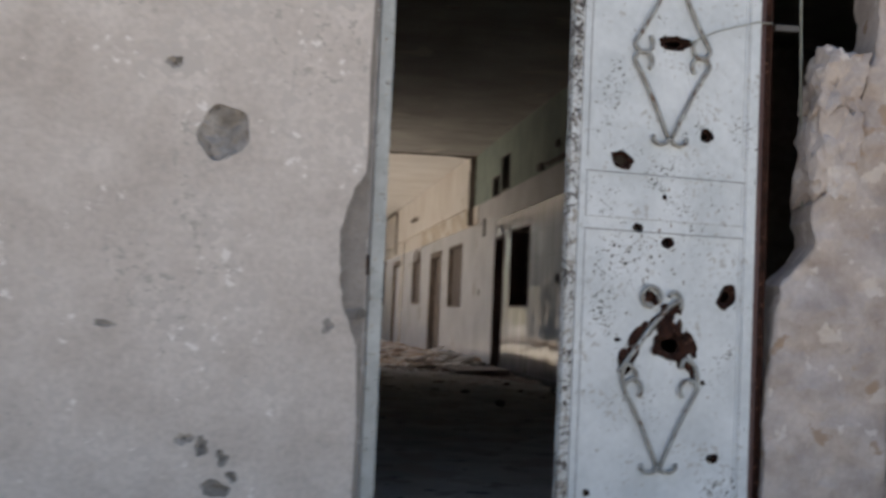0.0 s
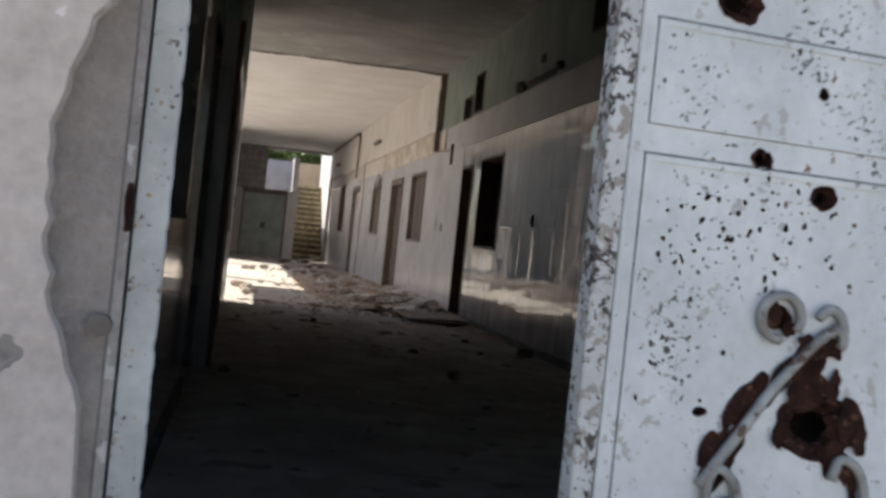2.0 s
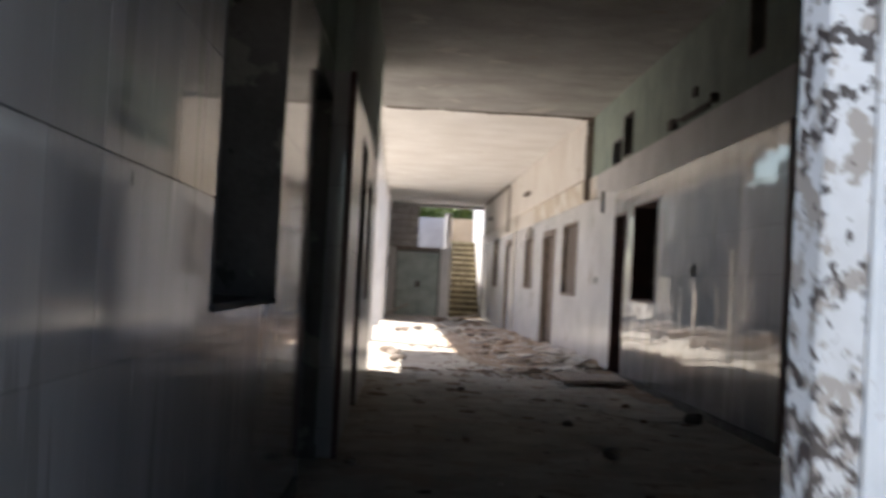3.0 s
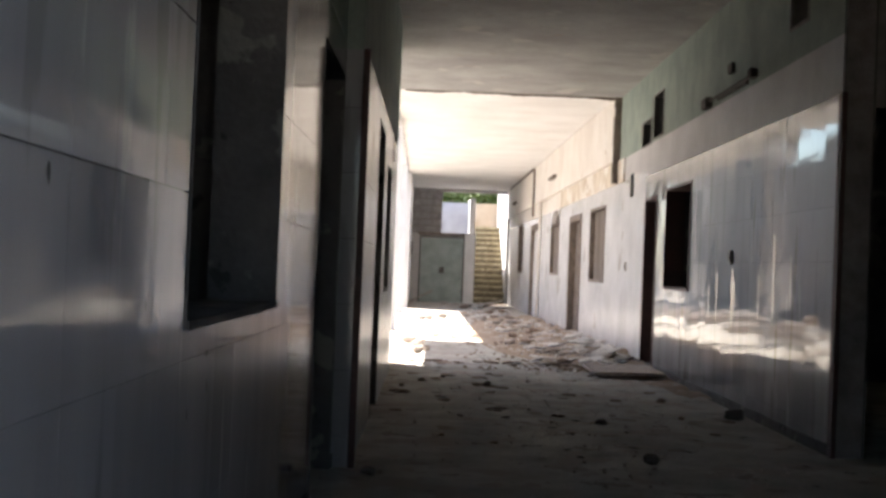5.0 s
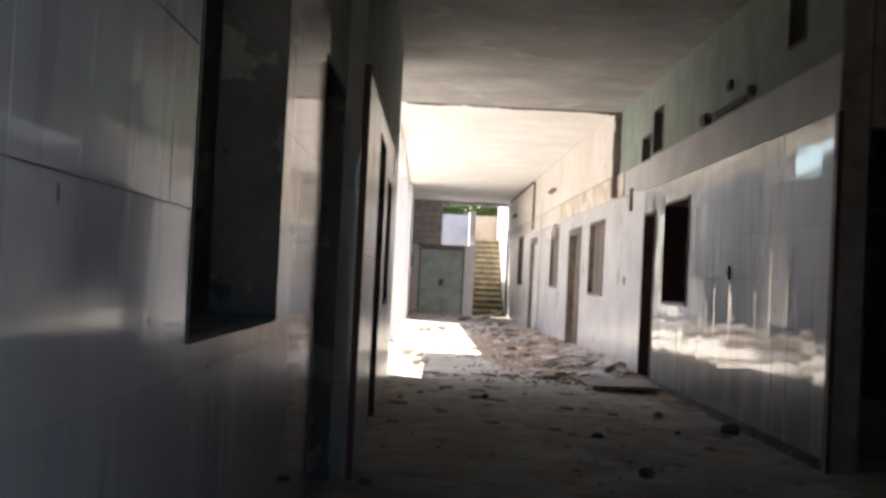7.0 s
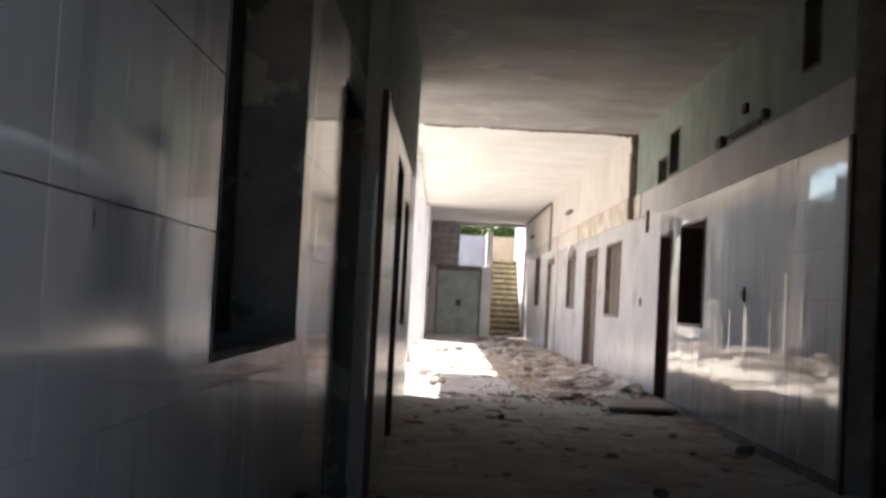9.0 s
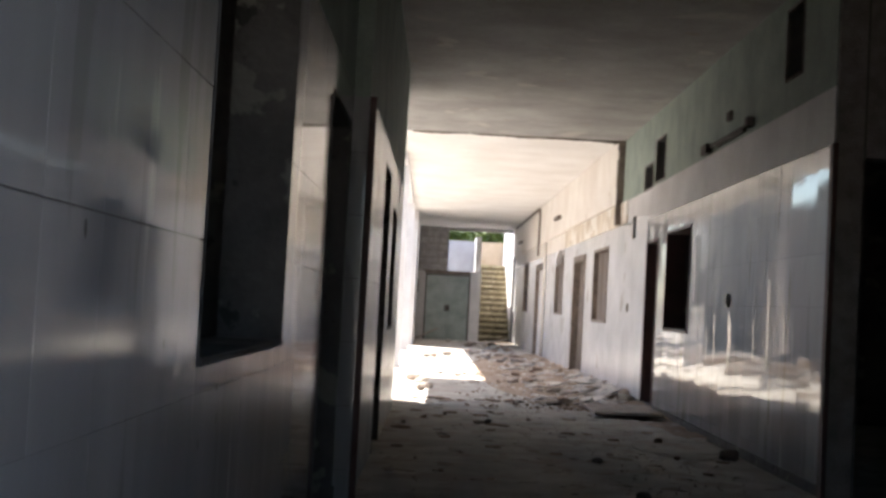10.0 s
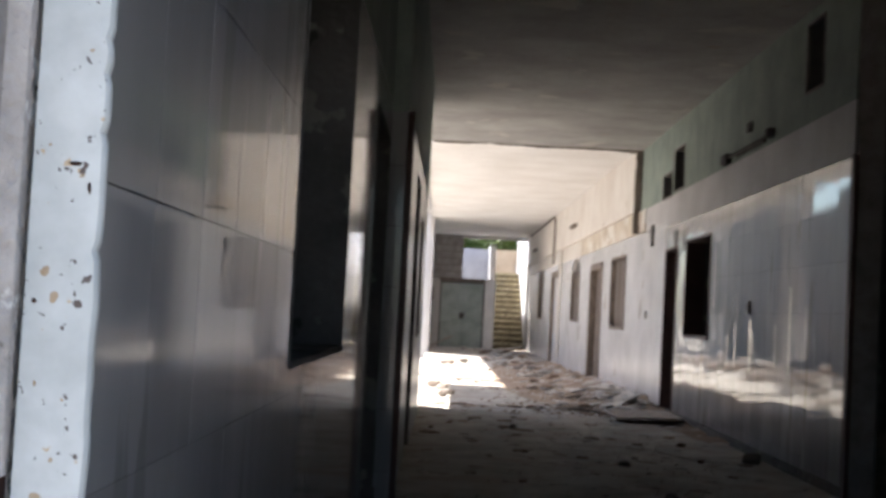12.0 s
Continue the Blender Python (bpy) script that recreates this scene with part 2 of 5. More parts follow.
def box(bm, x0, x1, y0, y1, z0, z1):
    vs = [bm.verts.new((x, y, z)) for x in (x0, x1) for y in (y0, y1) for z in (z0, z1)]
    for f in ((0, 1, 3, 2), (4, 6, 7, 5), (0, 4, 5, 1), (2, 3, 7, 6), (0, 2, 6, 4), (1, 5, 7, 3)):
        bm.faces.new([vs[i] for i in f])
    return vs


def boxed(*dims):
    bm = bmesh.new()
    box(bm, *dims)
    return bm


def bevelled(bm, width=0.004, segments=1):
    bmesh.ops.bevel(bm, geom=bm.edges[:], offset=width, segments=segments, affect="EDGES", clamp_overlap=True)
    return bm


def rooted(name, bm, mat, bent=True, smooth=False, base=False):
    """Links a bmesh in world metres as one mesh with its origin in its middle (or at its foot)."""
    bmesh.ops.recalc_face_normals(bm, faces=bm.faces[:])
    if bent:
        for v in bm.verts:
            v.co.x = bend(v.co.x, v.co.y)
    lo = Vector([min(v.co[k] for v in bm.verts) for k in range(3)])
    hi = Vector([max(v.co[k] for v in bm.verts) for k in range(3)])
    mid = (lo + hi) / 2
    if base:
        mid.z = lo.z
    for v in bm.verts:
        v.co -= mid
    me = bpy.data.meshes.new(name)
    bm.to_mesh(me)
    bm.free()
    me.materials.append(mat)
    if smooth:
        for p in me.polygons:
            p.use_smooth = True
    ob = new(name, me)
    ob.location = mid
    return ob


def place_of(ob):
    return ob.location + (place_of(ob.parent) if ob.parent else Vector())


def part(name, bm, mat, parent, label="", bent=True, smooth=False):
    """One mesh under a thing, or under a part of it, given in world metres."""
    ob = rooted(name, bm, mat, bent, smooth)
    ob.location = ob.location - place_of(parent)
    ob.parent = parent
    return tagged(ob, label)


def holder(name, x, y, z):
    ob = new(name)
    ob.empty_display_size = 0.1
    ob.location = (x, y, z)
    return ob


def structure(name, bm, mat, label, category, bent=True):
    return tagged(rooted(name, bm, mat, bent, base=True), label, category, kind="structure")


def cells(lo, hi, cuts):
    edges = sorted({lo, hi, *[c for c in cuts if lo < c < hi]})
    return list(zip(edges[:-1], edges[1:]))


def long_wall(bm, x0, x1, y0, y1, z0, z1, openings, step=4.0):
    """A wall along y, with openings (ya, yb, za, zb) that go through it."""
    ycuts = [c for o in openings for c in o[:2]] + [y0 + step * k for k in range(1, int((y1 - y0) / step) + 1)] + [JOINT_Y]
    for ya, yb in cells(y0, y1, ycuts):
        zcuts = [c for o in openings if o[0] < (ya + yb) / 2 < o[1] for c in o[2:]]
        for za, zb in cells(z0, z1, zcuts):
            my, mz = (ya + yb) / 2, (za + zb) / 2
            if not any(o[0] < my < o[1] and o[2] < mz < o[3] for o in openings):
                box(bm, x0, x1, ya, yb, za, zb)
    return bm


def cross_wall(bm, y0, y1, x0, x1, z0, z1, openings=()):
    for xa, xb in cells(x0, x1, [c for o in openings for c in o[:2]]):
        zcuts = [c for o in openings if o[0] < (xa + xb) / 2 < o[1] for c in o[2:]]
        for za, zb in cells(z0, z1, zcuts):
            mx, mz = (xa + xb) / 2, (za + zb) / 2
            if not any(o[0] < mx < o[1] and o[2] < mz < o[3] for o in openings):
                box(bm, xa, xb, y0, y1, za, zb)
    return bm


def minus(rect, holes):
    """What is left of a rectangle (a0, a1, b0, b1) outside the holes."""
    todo = [rect]
    for h in holes:
        kept = []
        for a0, a1, b0, b1 in todo:
            if h[0] >= a1 or h[1] <= a0 or h[2] >= b1 or h[3] <= b0:
                kept.append((a0, a1, b0, b1))
                continue
            if a0 < h[0]:
                kept.append((a0, h[0], b0, b1))
            if h[1] < a1:
                kept.append((h[1], a1, b0, b1))
            m0, m1 = max(a0, h[0]), min(a1, h[1])
            if b0 < h[2]:
                kept.append((m0, m1, b0, h[2]))
            if h[3] < b1:
                kept.append((m0, m1, h[3], b1))
        todo = kept
    return [r for r in todo if r[1] - r[0] > 0.012 and r[3] - r[2] > 0.012]


def tube(bm, points, radius, sides=6):
    rings = []
    for i, p in enumerate(points):
        d = (Vector(points[min(i + 1, len(points) - 1)]) - Vector(points[max(i - 1, 0)])).normalized()
        a = d.orthogonal().normalized()
        b = d.cross(a)
        r = radius[i] if isinstance(radius, (list, tuple)) else radius
        if rings:
            a = (rings[-1][1] - d * rings[-1][1].dot(d)).normalized()
            b = d.cross(a)
        ring = [bm.verts.new(Vector(p) + r * (math.cos(2 * math.pi * k / sides) * a + math.sin(2 * math.pi * k / sides) * b)) for k in range(sides)]
        rings.append((ring, a))
    for (r0, _), (r1, _) in zip(rings[:-1], rings[1:]):
        for k in range(sides):
            bm.faces.new((r0[k], r0[(k + 1) % sides], r1[(k + 1) % sides], r1[k]))
    bm.faces.new(rings[0][0])
    bm.faces.new(list(reversed(rings[-1][0])))
    return bm


def pierced(bm, outline, holes, lift):
    """A sheet with holes in it: loops of (a, b), set in space by lift(a, b, depth)."""
    loops = []
    for loop in [outline, *holes]:
        vs = [bm.verts.new(lift(a, b, 0.0)) for a, b in loop]
        loops.append([bm.edges.new((vs[k], vs[(k + 1) % len(vs)])) for k in range(len(vs))])
    bmesh.ops.triangle_fill(bm, use_beauty=True, use_dissolve=False, edges=[e for l in loops for e in l])
    return bm


def ragged(a, b, ra, rb, count=18, rough=0.25, seed=0, turn=0.0):
    """A torn round outline."""
    rng = random.Random(seed)
    waves = [(k, rough * rng.uniform(0.3, 1.0) / k ** 0.6, rng.uniform(0, 6.3)) for k in (2, 3, 5, 7)]
    out = []
    for k in range(count):
        w = 2 * math.pi * k / count
        r = 1 + sum(h * math.sin(f * w + p) for f, h, p in waves)
        p, q = ra * r * math.cos(w), rb * r * math.sin(w)
        out.append((a + p * math.cos(turn) - q * math.sin(turn), b + p * math.sin(turn) + q * math.cos(turn)))
    return out


def between(bm, loop_a, loop_b, lift, da, db):
    """Skin between two loops of the same count at two depths."""
    va = [bm.verts.new(lift(a, b, da)) for a, b in loop_a]
    vb = [bm.verts.new(lift(a, b, db)) for a, b in loop_b]
    n = len(va)
    for k in range(n):
        bm.faces.new((va[k], va[(k + 1) % n], vb[(k + 1) % n], vb[k]))
    return vb


def shrunk(loop, f, rng=None, rough=0.0):
    ca, cb = sum(p[0] for p in loop) / len(loop), sum(p[1] for p in loop) / len(loop)
    return [(ca + (a - ca) * (f + (rng.uniform(-rough, rough) if rng else 0)), cb + (b - cb) * (f + (rng.uniform(-rough, rough) if rng else 0))) for a, b in loop]


def chunk(bm, x, y, z, sx, sy, sz, seed, detail=2, rough=0.25, boxy=0.6):
    """An irregular broken lump that sits at height z."""
    rng = random.Random(seed)
    off = Vector((rng.uniform(-50, 50), rng.uniform(-50, 50), rng.uniform(-50, 50)))
    made = bmesh.ops.create_icosphere(bm, subdivisions=detail, radius=1.0)["verts"]
    for v in made:
        d = v.co.normalized()
        cube = max(abs(d.x), abs(d.y), abs(d.z))
        d = d / cube ** boxy
        d *= 1 + rough * noise.noise(d * 1.3 + off) + 0.4 * rough * noise.noise(d * 4 + off) + (0.18 * rough * noise.noise(d * 11 + off) if detail > 3 else 0.0)
        v.co = Vector((d.x * sx, d.y * sy, d.z * sz))
    spin = Matrix.Rotation(rng.uniform(0, 6.28), 3, "Z") if detail < 3 else Matrix.Identity(3)
    low = min(v.co.z for v in made)
    for v in made:
        v.co = spin @ v.co
        v.co += Vector((x, y, z - low))
    return bm


# ---- large structure ----
XR = 3.10
CEIL_Z = 3.62
END_Y = 40.0
WALL = 0.22
TILE_TOP, PAINT_Z = 2.33, 2.72
RIGHT_HOLES = [(12.38, 13.80, 0.965, 2.10), (14.36, 15.20, 0.05, 2.06), (18.75, 20.45, 0.975, 2.16), (21.6, 23.3, 0.0, 2.15),
               (25.2, 26.8, 1.05, 2.38), (29.3, 31.6, 0.0, 2.25), (34.3, 35.9, 1.05, 2.42),
               (14.18, 14.80, 2.76, 3.26), (14.98, 15.6, 2.73, 3.02), (8.52, 8.95, 2.98, 3.5), (16.2, 16.52, 2.15, 2.45)]
LEFT_HOLES = [(2.29, 3.85, 0.955, 2.30), (5.30, 6.46, 0.0, 2.13), (8.75, 9.75, 0.0, 2.17), (10.45, 11.35, 0.88, 1.97), (11.55, 11.9, 2.10, 2.32)]
STEP_X, STEP_Y0, STEP_Y1 = 0.10, 6.54, 12.9

floor = structure("floor", boxed(-4.2, 7.2, -0.25, END_Y + 0.2, -0.18, 0.0), M_FLOOR, "dusty bare concrete corridor floor strewn with debris", "floor", bent=False)
bm = long_wall(bmesh.new(), XR + 0.012, XR + WALL, 7.7, END_Y, 0.0, CEIL_Z, RIGHT_HOLES)
right_wall = structure("wall_east", bm, M_GROUT, "corridor wall with doors, windows and vent holes", "wall")
bm = long_wall(bmesh.new(), -WALL, -0.012, 0.02, 14.2, 0.0, CEIL_Z, LEFT_HOLES)
left_wall = structure("wall_west", bm, M_GROUT, "corridor wall with a window and doorways", "wall")
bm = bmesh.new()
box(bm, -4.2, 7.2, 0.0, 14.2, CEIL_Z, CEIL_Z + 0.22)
# reaches out to x -1.26 as an added, unseen overhang that narrows the sunlight
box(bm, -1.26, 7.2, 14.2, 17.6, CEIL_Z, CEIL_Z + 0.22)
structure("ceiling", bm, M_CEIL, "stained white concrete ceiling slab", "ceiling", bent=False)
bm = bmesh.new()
# same unseen overhang up to y 20.3, shaping the near patch of sun
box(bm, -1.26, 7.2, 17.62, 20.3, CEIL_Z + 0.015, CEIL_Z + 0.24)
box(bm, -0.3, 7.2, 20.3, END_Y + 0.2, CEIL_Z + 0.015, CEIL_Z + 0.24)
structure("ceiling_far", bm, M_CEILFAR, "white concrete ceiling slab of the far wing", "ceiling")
bm = bmesh.new()
rng = random.Random(5)
for k in range(62):
    x = 0.02 + 0.05 * k
    drop = (0.012 + 0.022 * noise.noise(Vector((x * 2.1, 3.3, 0.0))) + 0.012 * rng.random()) + 0.03 * max(0.0, (x - 2.6) / 0.5)
    if drop > 0.004:
        y = 17.6 + 0.03 * noise.noise(Vector((x * 1.7, 8.0, 0.0)))
        box(bm, x, x + 0.05, y - 0.02, y + 0.03, CEIL_Z - drop, CEIL_Z + 0.002)
structure("trim_ceiling_joint", bm, M_WOODFRAME, "cracked brown expansion joint across the ceiling", "joint", bent=False)

# edge strip added under the slab to cut the reflected sky short
structure("beam", boxed(-0.30, -0.10, 20.32, 33.3, 3.50, CEIL_Z + 0.013), M_SUNWALL, "white edge strip added to trim the sky's reflection in the tiles", "beam")

# wall skins: paint above, bare band, plain white past the joint
def skin(name, x0, x1, y0, y1, z0, z1, holes, mat, label, category):
    return structure(name, long_wall(bmesh.new(), x0, x1, y0, y1, z0, z1, holes), mat, label, category)


skin("trim_green_east", XR + 0.004, XR + 0.012, 7.7, 17.55, PAINT_Z, CEIL_Z, RIGHT_HOLES, M_GREEN, "faded pale green paint along the upper wall", "paint band")
skin("trim_band_east", XR + 0.002, XR + 0.012, 7.7, 15.24, TILE_TOP, PAINT_Z, RIGHT_HOLES, M_GREYBAND, "grey-white plaster band above the tiles", "plaster band")
skin("trim_band_mid", XR + 0.002, XR + 0.012, 15.24, 17.0, 2.40, PAINT_Z, RIGHT_HOLES, M_GREYBAND, "grey-white plaster band above the white wall", "plaster band")
skin("trim_bare_band", XR - 0.02, XR + 0.012, 17.0, 25.0, 2.40, PAINT_Z, RIGHT_HOLES, M_BAND, "bare tan plaster band where facing fell off", "plaster band")
skin("trim_white_low", XR + 0.002, XR + 0.012, 15.24, END_Y, 0.0, 2.40, RIGHT_HOLES, M_SHEEN, "white painted lower corridor wall", "paint band")
skin("trim_cream_east", XR - 0.085, XR + 0.012, 17.68, END_Y, PAINT_Z, CEIL_Z + 0.01, [], M_CREAM, "cream painted upper wall of the far wing", "paint band")
skin("trim_cream_low", XR + 0.003, XR + 0.012, 25.0, END_Y, 2.40, PAINT_Z, RIGHT_HOLES, M_CREAM, "cream painted strip over the windows", "paint band")
bm = bmesh.new()
rng = random.Random(8)
for k in range(9):
    z0 = 2.40 + 0.136 * k
    y = 17.60 + rng.uniform(-0.03, 0.03)
    w = rng.uniform(0.06, 0.15)
    box(bm, XR - 0.088 + rng.uniform(-0.012, 0.012), XR + 0.004, y - w * 0.3, y + 0.08, z0, z0 + 0.136)
structure("trim_wall_joint", bm, M_WOODFRAME, "broken brown vertical joint between two building parts", "joint")
skin("trim_green_west", -0.012, -0.004, 0.02, 14.2, PAINT_Z, CEIL_Z, LEFT_HOLES, M_GREEN, "faded green paint above the tiles", "paint band")
skin("trim_band_west", -0.012, -0.002, 0.02, 14.2, TILE_TOP, PAINT_Z, LEFT_HOLES, M_GREEN, "greenish plaster band above the tiles", "plaster band")
skin("trim_white_west", -0.012, -0.002, STEP_Y1, 14.2, 0.0, TILE_TOP, [], M_GREYBAND, "pale grey wall facing near the courtyard", "wall facing")
# past the second doorway the wall steps out into the corridor
bm = long_wall(bmesh.new(), 0.0, STEP_X - 0.012, STEP_Y0, STEP_Y1, 0.0, CEIL_Z, LEFT_HOLES)
step_wall = structure("wall_west_step", bm, M_GROUT, "thickened tiled wall that steps into the corridor", "wall", bent=False)
bm = long_wall(bmesh.new(), STEP_X - 0.012, STEP_X - 0.002, STEP_Y0, STEP_Y1, TILE_TOP, CEIL_Z, LEFT_HOLES)
part("paint", bm, M_GREEN, step_wall, "greenish paint above the tiles", bent=False)
part("paint", boxed(0.0, STEP_X - 0.002, STEP_Y0 - 0.008, STEP_Y0, TILE_TOP - 0.04, CEIL_Z), M_GREEN, step_wall, bent=False)
part("corner_strip", bevelled(boxed(STEP_X - 0.004, STEP_X + 0.034, STEP_Y0 - 0.034, STEP_Y0 - 0.002, 0.0, TILE_TOP - 0.04), 0.003), M_DARKFRAME, step_wall, "dark red metal corner strip", bent=False)

base_holes = [(14.36, 15.20, -1.0, 1.0)]
structure("baseboard_east", long_wall(bmesh.new(), XR - 0.012, XR + 0.002, 7.75, 17.0, 0.0, 0.075, base_holes), M_INNER, "low dark skirting along the tiled wall", "baseboard")
structure("baseboard_west", long_wall(bmesh.new(), -0.002, 0.012, 0.15, 6.74, 0.0, 0.075, [(5.30, 6.46, -1.0, 1.0)]), M_INNER, "low dark skirting along the tiled wall", "baseboard", bent=False)

# side rooms close the place; rear walls and partitions take their darkness from colour
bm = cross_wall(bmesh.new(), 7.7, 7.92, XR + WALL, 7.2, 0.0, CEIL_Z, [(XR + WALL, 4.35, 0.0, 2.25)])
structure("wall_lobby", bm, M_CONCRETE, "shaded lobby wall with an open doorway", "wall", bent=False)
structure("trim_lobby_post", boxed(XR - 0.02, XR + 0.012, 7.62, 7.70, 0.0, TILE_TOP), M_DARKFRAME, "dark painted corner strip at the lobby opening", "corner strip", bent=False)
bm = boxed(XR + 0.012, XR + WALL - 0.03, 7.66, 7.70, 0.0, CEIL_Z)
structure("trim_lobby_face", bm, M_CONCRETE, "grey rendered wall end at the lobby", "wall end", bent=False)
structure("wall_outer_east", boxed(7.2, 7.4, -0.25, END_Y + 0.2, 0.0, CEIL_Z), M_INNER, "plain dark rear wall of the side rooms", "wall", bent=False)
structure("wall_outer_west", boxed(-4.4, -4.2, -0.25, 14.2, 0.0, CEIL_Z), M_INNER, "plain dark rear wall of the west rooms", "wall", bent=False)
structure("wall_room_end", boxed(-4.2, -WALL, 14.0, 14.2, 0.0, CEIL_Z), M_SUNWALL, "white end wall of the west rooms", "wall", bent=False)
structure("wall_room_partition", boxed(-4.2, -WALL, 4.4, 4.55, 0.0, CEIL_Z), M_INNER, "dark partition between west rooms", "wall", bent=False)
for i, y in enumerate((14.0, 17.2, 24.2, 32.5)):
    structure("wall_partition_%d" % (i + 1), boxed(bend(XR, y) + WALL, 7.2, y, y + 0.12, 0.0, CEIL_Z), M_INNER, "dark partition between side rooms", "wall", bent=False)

# linings of openings in the side walls
def lining(name, x0, x1, ya, yb, za, zb, mat, label, category, thick=0.03, sill=True):
    ob = holder(name, (bend(x0, ya) + bend(x1, ya)) / 2, (ya + yb) / 2, za)
    tagged(ob, label, category, kind="structure")
    part("frame_post", boxed(x0, x1, ya, ya + thick, za, zb), mat, ob)
    part("frame_post", boxed(x0, x1, yb - thick, yb, za, zb), mat, ob)
    part("frame_head", boxed(x0, x1, ya + thick, yb - thick, zb - thick, zb), mat, ob)
    if sill:
        part("sill", boxed(x0 - 0.005, x1 + 0.005, ya + thick, yb - thick, za, za + thick), mat, ob)
    return ob


# west linings: shade of the deep reveals is put into their dark colour
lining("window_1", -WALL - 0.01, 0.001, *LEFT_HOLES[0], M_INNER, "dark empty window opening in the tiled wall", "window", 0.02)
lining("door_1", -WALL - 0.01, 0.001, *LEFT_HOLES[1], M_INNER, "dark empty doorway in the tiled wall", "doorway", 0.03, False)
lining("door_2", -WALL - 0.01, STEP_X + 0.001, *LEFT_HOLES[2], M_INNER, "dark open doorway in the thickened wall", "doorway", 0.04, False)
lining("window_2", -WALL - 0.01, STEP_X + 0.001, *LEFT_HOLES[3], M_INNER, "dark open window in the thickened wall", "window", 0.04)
lining("window_3", XR - 0.008, XR + WALL, *RIGHT_HOLES[0], M_DARKFRAME, "empty window with a dark red metal frame", "window", 0.035)
lining("door_3", XR - 0.008, XR + WALL, *RIGHT_HOLES[1], M_DARKFRAME, "open doorway with a dark red metal frame", "doorway", 0.04, False)
w = lining("window_4", XR - 0.008, XR + WALL, *RIGHT_HOLES[2], M_WOODFRAME, "window covered with faded brown cloth", "window", 0.05)
part("cover", boxed(XR + 0.07, XR + 0.09, 18.80, 20.40, 1.02, 2.11), M_CLOTH, w, "faded brown cloth")
d = lining("door_4", XR - 0.02, XR + WALL, *RIGHT_HOLES[3], M_WOODFRAME, "brown wooden doorway with its door pushed in", "doorway", 0.12, False)
part("door_panel", boxed(XR + 0.10, XR + 0.14, 22.4, 23.18, 0.0, 2.03), M_WOODFRAME, d, "brown wooden door")
w = lining("window_5", XR - 0.008, XR + WALL, 25.2, 26.8, 1.05, 2.12, M_WOODFRAME, "round-headed window with a grey-brown cover", "window", 0.05)
part("cover", boxed(XR + 0.06, XR + 0.08, 25.25, 26.75, 1.10, 2.10), M_CLOTH, w, "grey-brown cover")
bm = bmesh.new()
arc = [(26.0 + 0.8 * math.cos(a), 2.12 + 0.27 * math.sin(a)) for a in [math.pi * k / 12 for k in range(13)]]
for (ya, za), (yb, zb) in zip(arc[:-1], arc[1:]):
    vs = []
    for x in (XR - 0.006, XR + WALL):
        vs += [bm.verts.new((x, ya, za)), bm.verts.new((x, yb, zb)), bm.verts.new((x, yb, 2.40)), bm.verts.new((x, ya, 2.40))]
    for f in ((0, 1, 2, 3), (4, 7, 6, 5), (0, 4, 5, 1), (3, 2, 6, 7)):
        bm.faces.new([vs[i] for i in f])
part("arch", bm, M_WHITEWALL, w, "white plaster arch")
part("arch_cover", boxed(XR + 0.09, XR + 0.11, 25.25, 26.75, 2.10, 2.38), M_CLOTH, w)
d = lining("door_5", XR - 0.03, XR + WALL, *RIGHT_HOLES[5], M_WOODFRAME, "doorway with a greyish worn wooden door", "doorway", 0.14, False)
part("door_panel", boxed(XR + 0.06, XR + 0.10, 29.44, 31.46, 0.0, 2.11), M_WHITEWALL, d, "greyish door panel")
w = lining("window_6", XR - 0.008, XR + WALL, *RIGHT_HOLES[6], M_WOODFRAME, "tall narrow window with a dark cover", "window", 0.05)
part("cover", boxed(XR + 0.10, XR + 0.12, 34.35, 35.85, 1.10, 2.37), M_CLOTH, w)
for k, hole in enumerate(RIGHT_HOLES[7:10]):
    ob = holder("wall_vent", XR + 0.15, (hole[0] + hole[1]) / 2, hole[2])
    tagged(ob, "small dark vent opening knocked through the upper wall", "vent", "vents in the upper wall")
    part("rim", long_wall(bmesh.new(), XR - 0.006, XR + 0.03, hole[0] - 0.02, hole[1] + 0.02, hole[2] - 0.02, hole[3] + 0.02, [hole], 9), M_CONCRETE, ob)
    # dark backing colour stands in for the unlit space behind the vent
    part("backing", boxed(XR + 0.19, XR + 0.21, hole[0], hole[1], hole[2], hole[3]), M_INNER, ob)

# ---- facade ----
def on_facade(x, z, depth=0.0):
    return Vector((x, FACE_Y + 0.06 * x + depth, z))


FACE_Y = -0.20
rng = random.Random(3)
bite = []
for k in range(29):
    z = 0.69 + 0.025 * k
    f = max(0.0, 1 - abs((z - 1.02) / (0.25 if z > 1.02 else 0.34)) ** 2.2)
    bite.append((0.085 - 0.078 * f + rng.uniform(-0.007, 0.006) * (f > 0.02), z))
outline = [(-6.0, -0.2), (0.088, -0.2), (0.084, 0.2), (0.088, 0.45), *bite, (0.081, 1.6), (0.086, 1.9), (0.084, 2.3), (0.086, 4.2), (-6.0, 4.2)]
CRATERS = [(-0.386, 1.367, 0.086, 0.086, 0.05), (-0.552, 1.584, 0.024, 0.022, 0.03), (-0.461, 0.377, 0.03, 0.018, 0.02), (-0.405, 0.355, 0.022, 0.030, 0.02),
           (-0.338, 0.318, 0.018, 0.026, 0.02), (-0.356, 0.222, 0.045, 0.028, 0.025), (-0.305, 0.262, 0.016, 0.02, 0.02), (-0.727, 0.735, 0.030, 0.013, 0.008),
           (-0.022, 0.755, 0.016, 0.028, 0.01)]
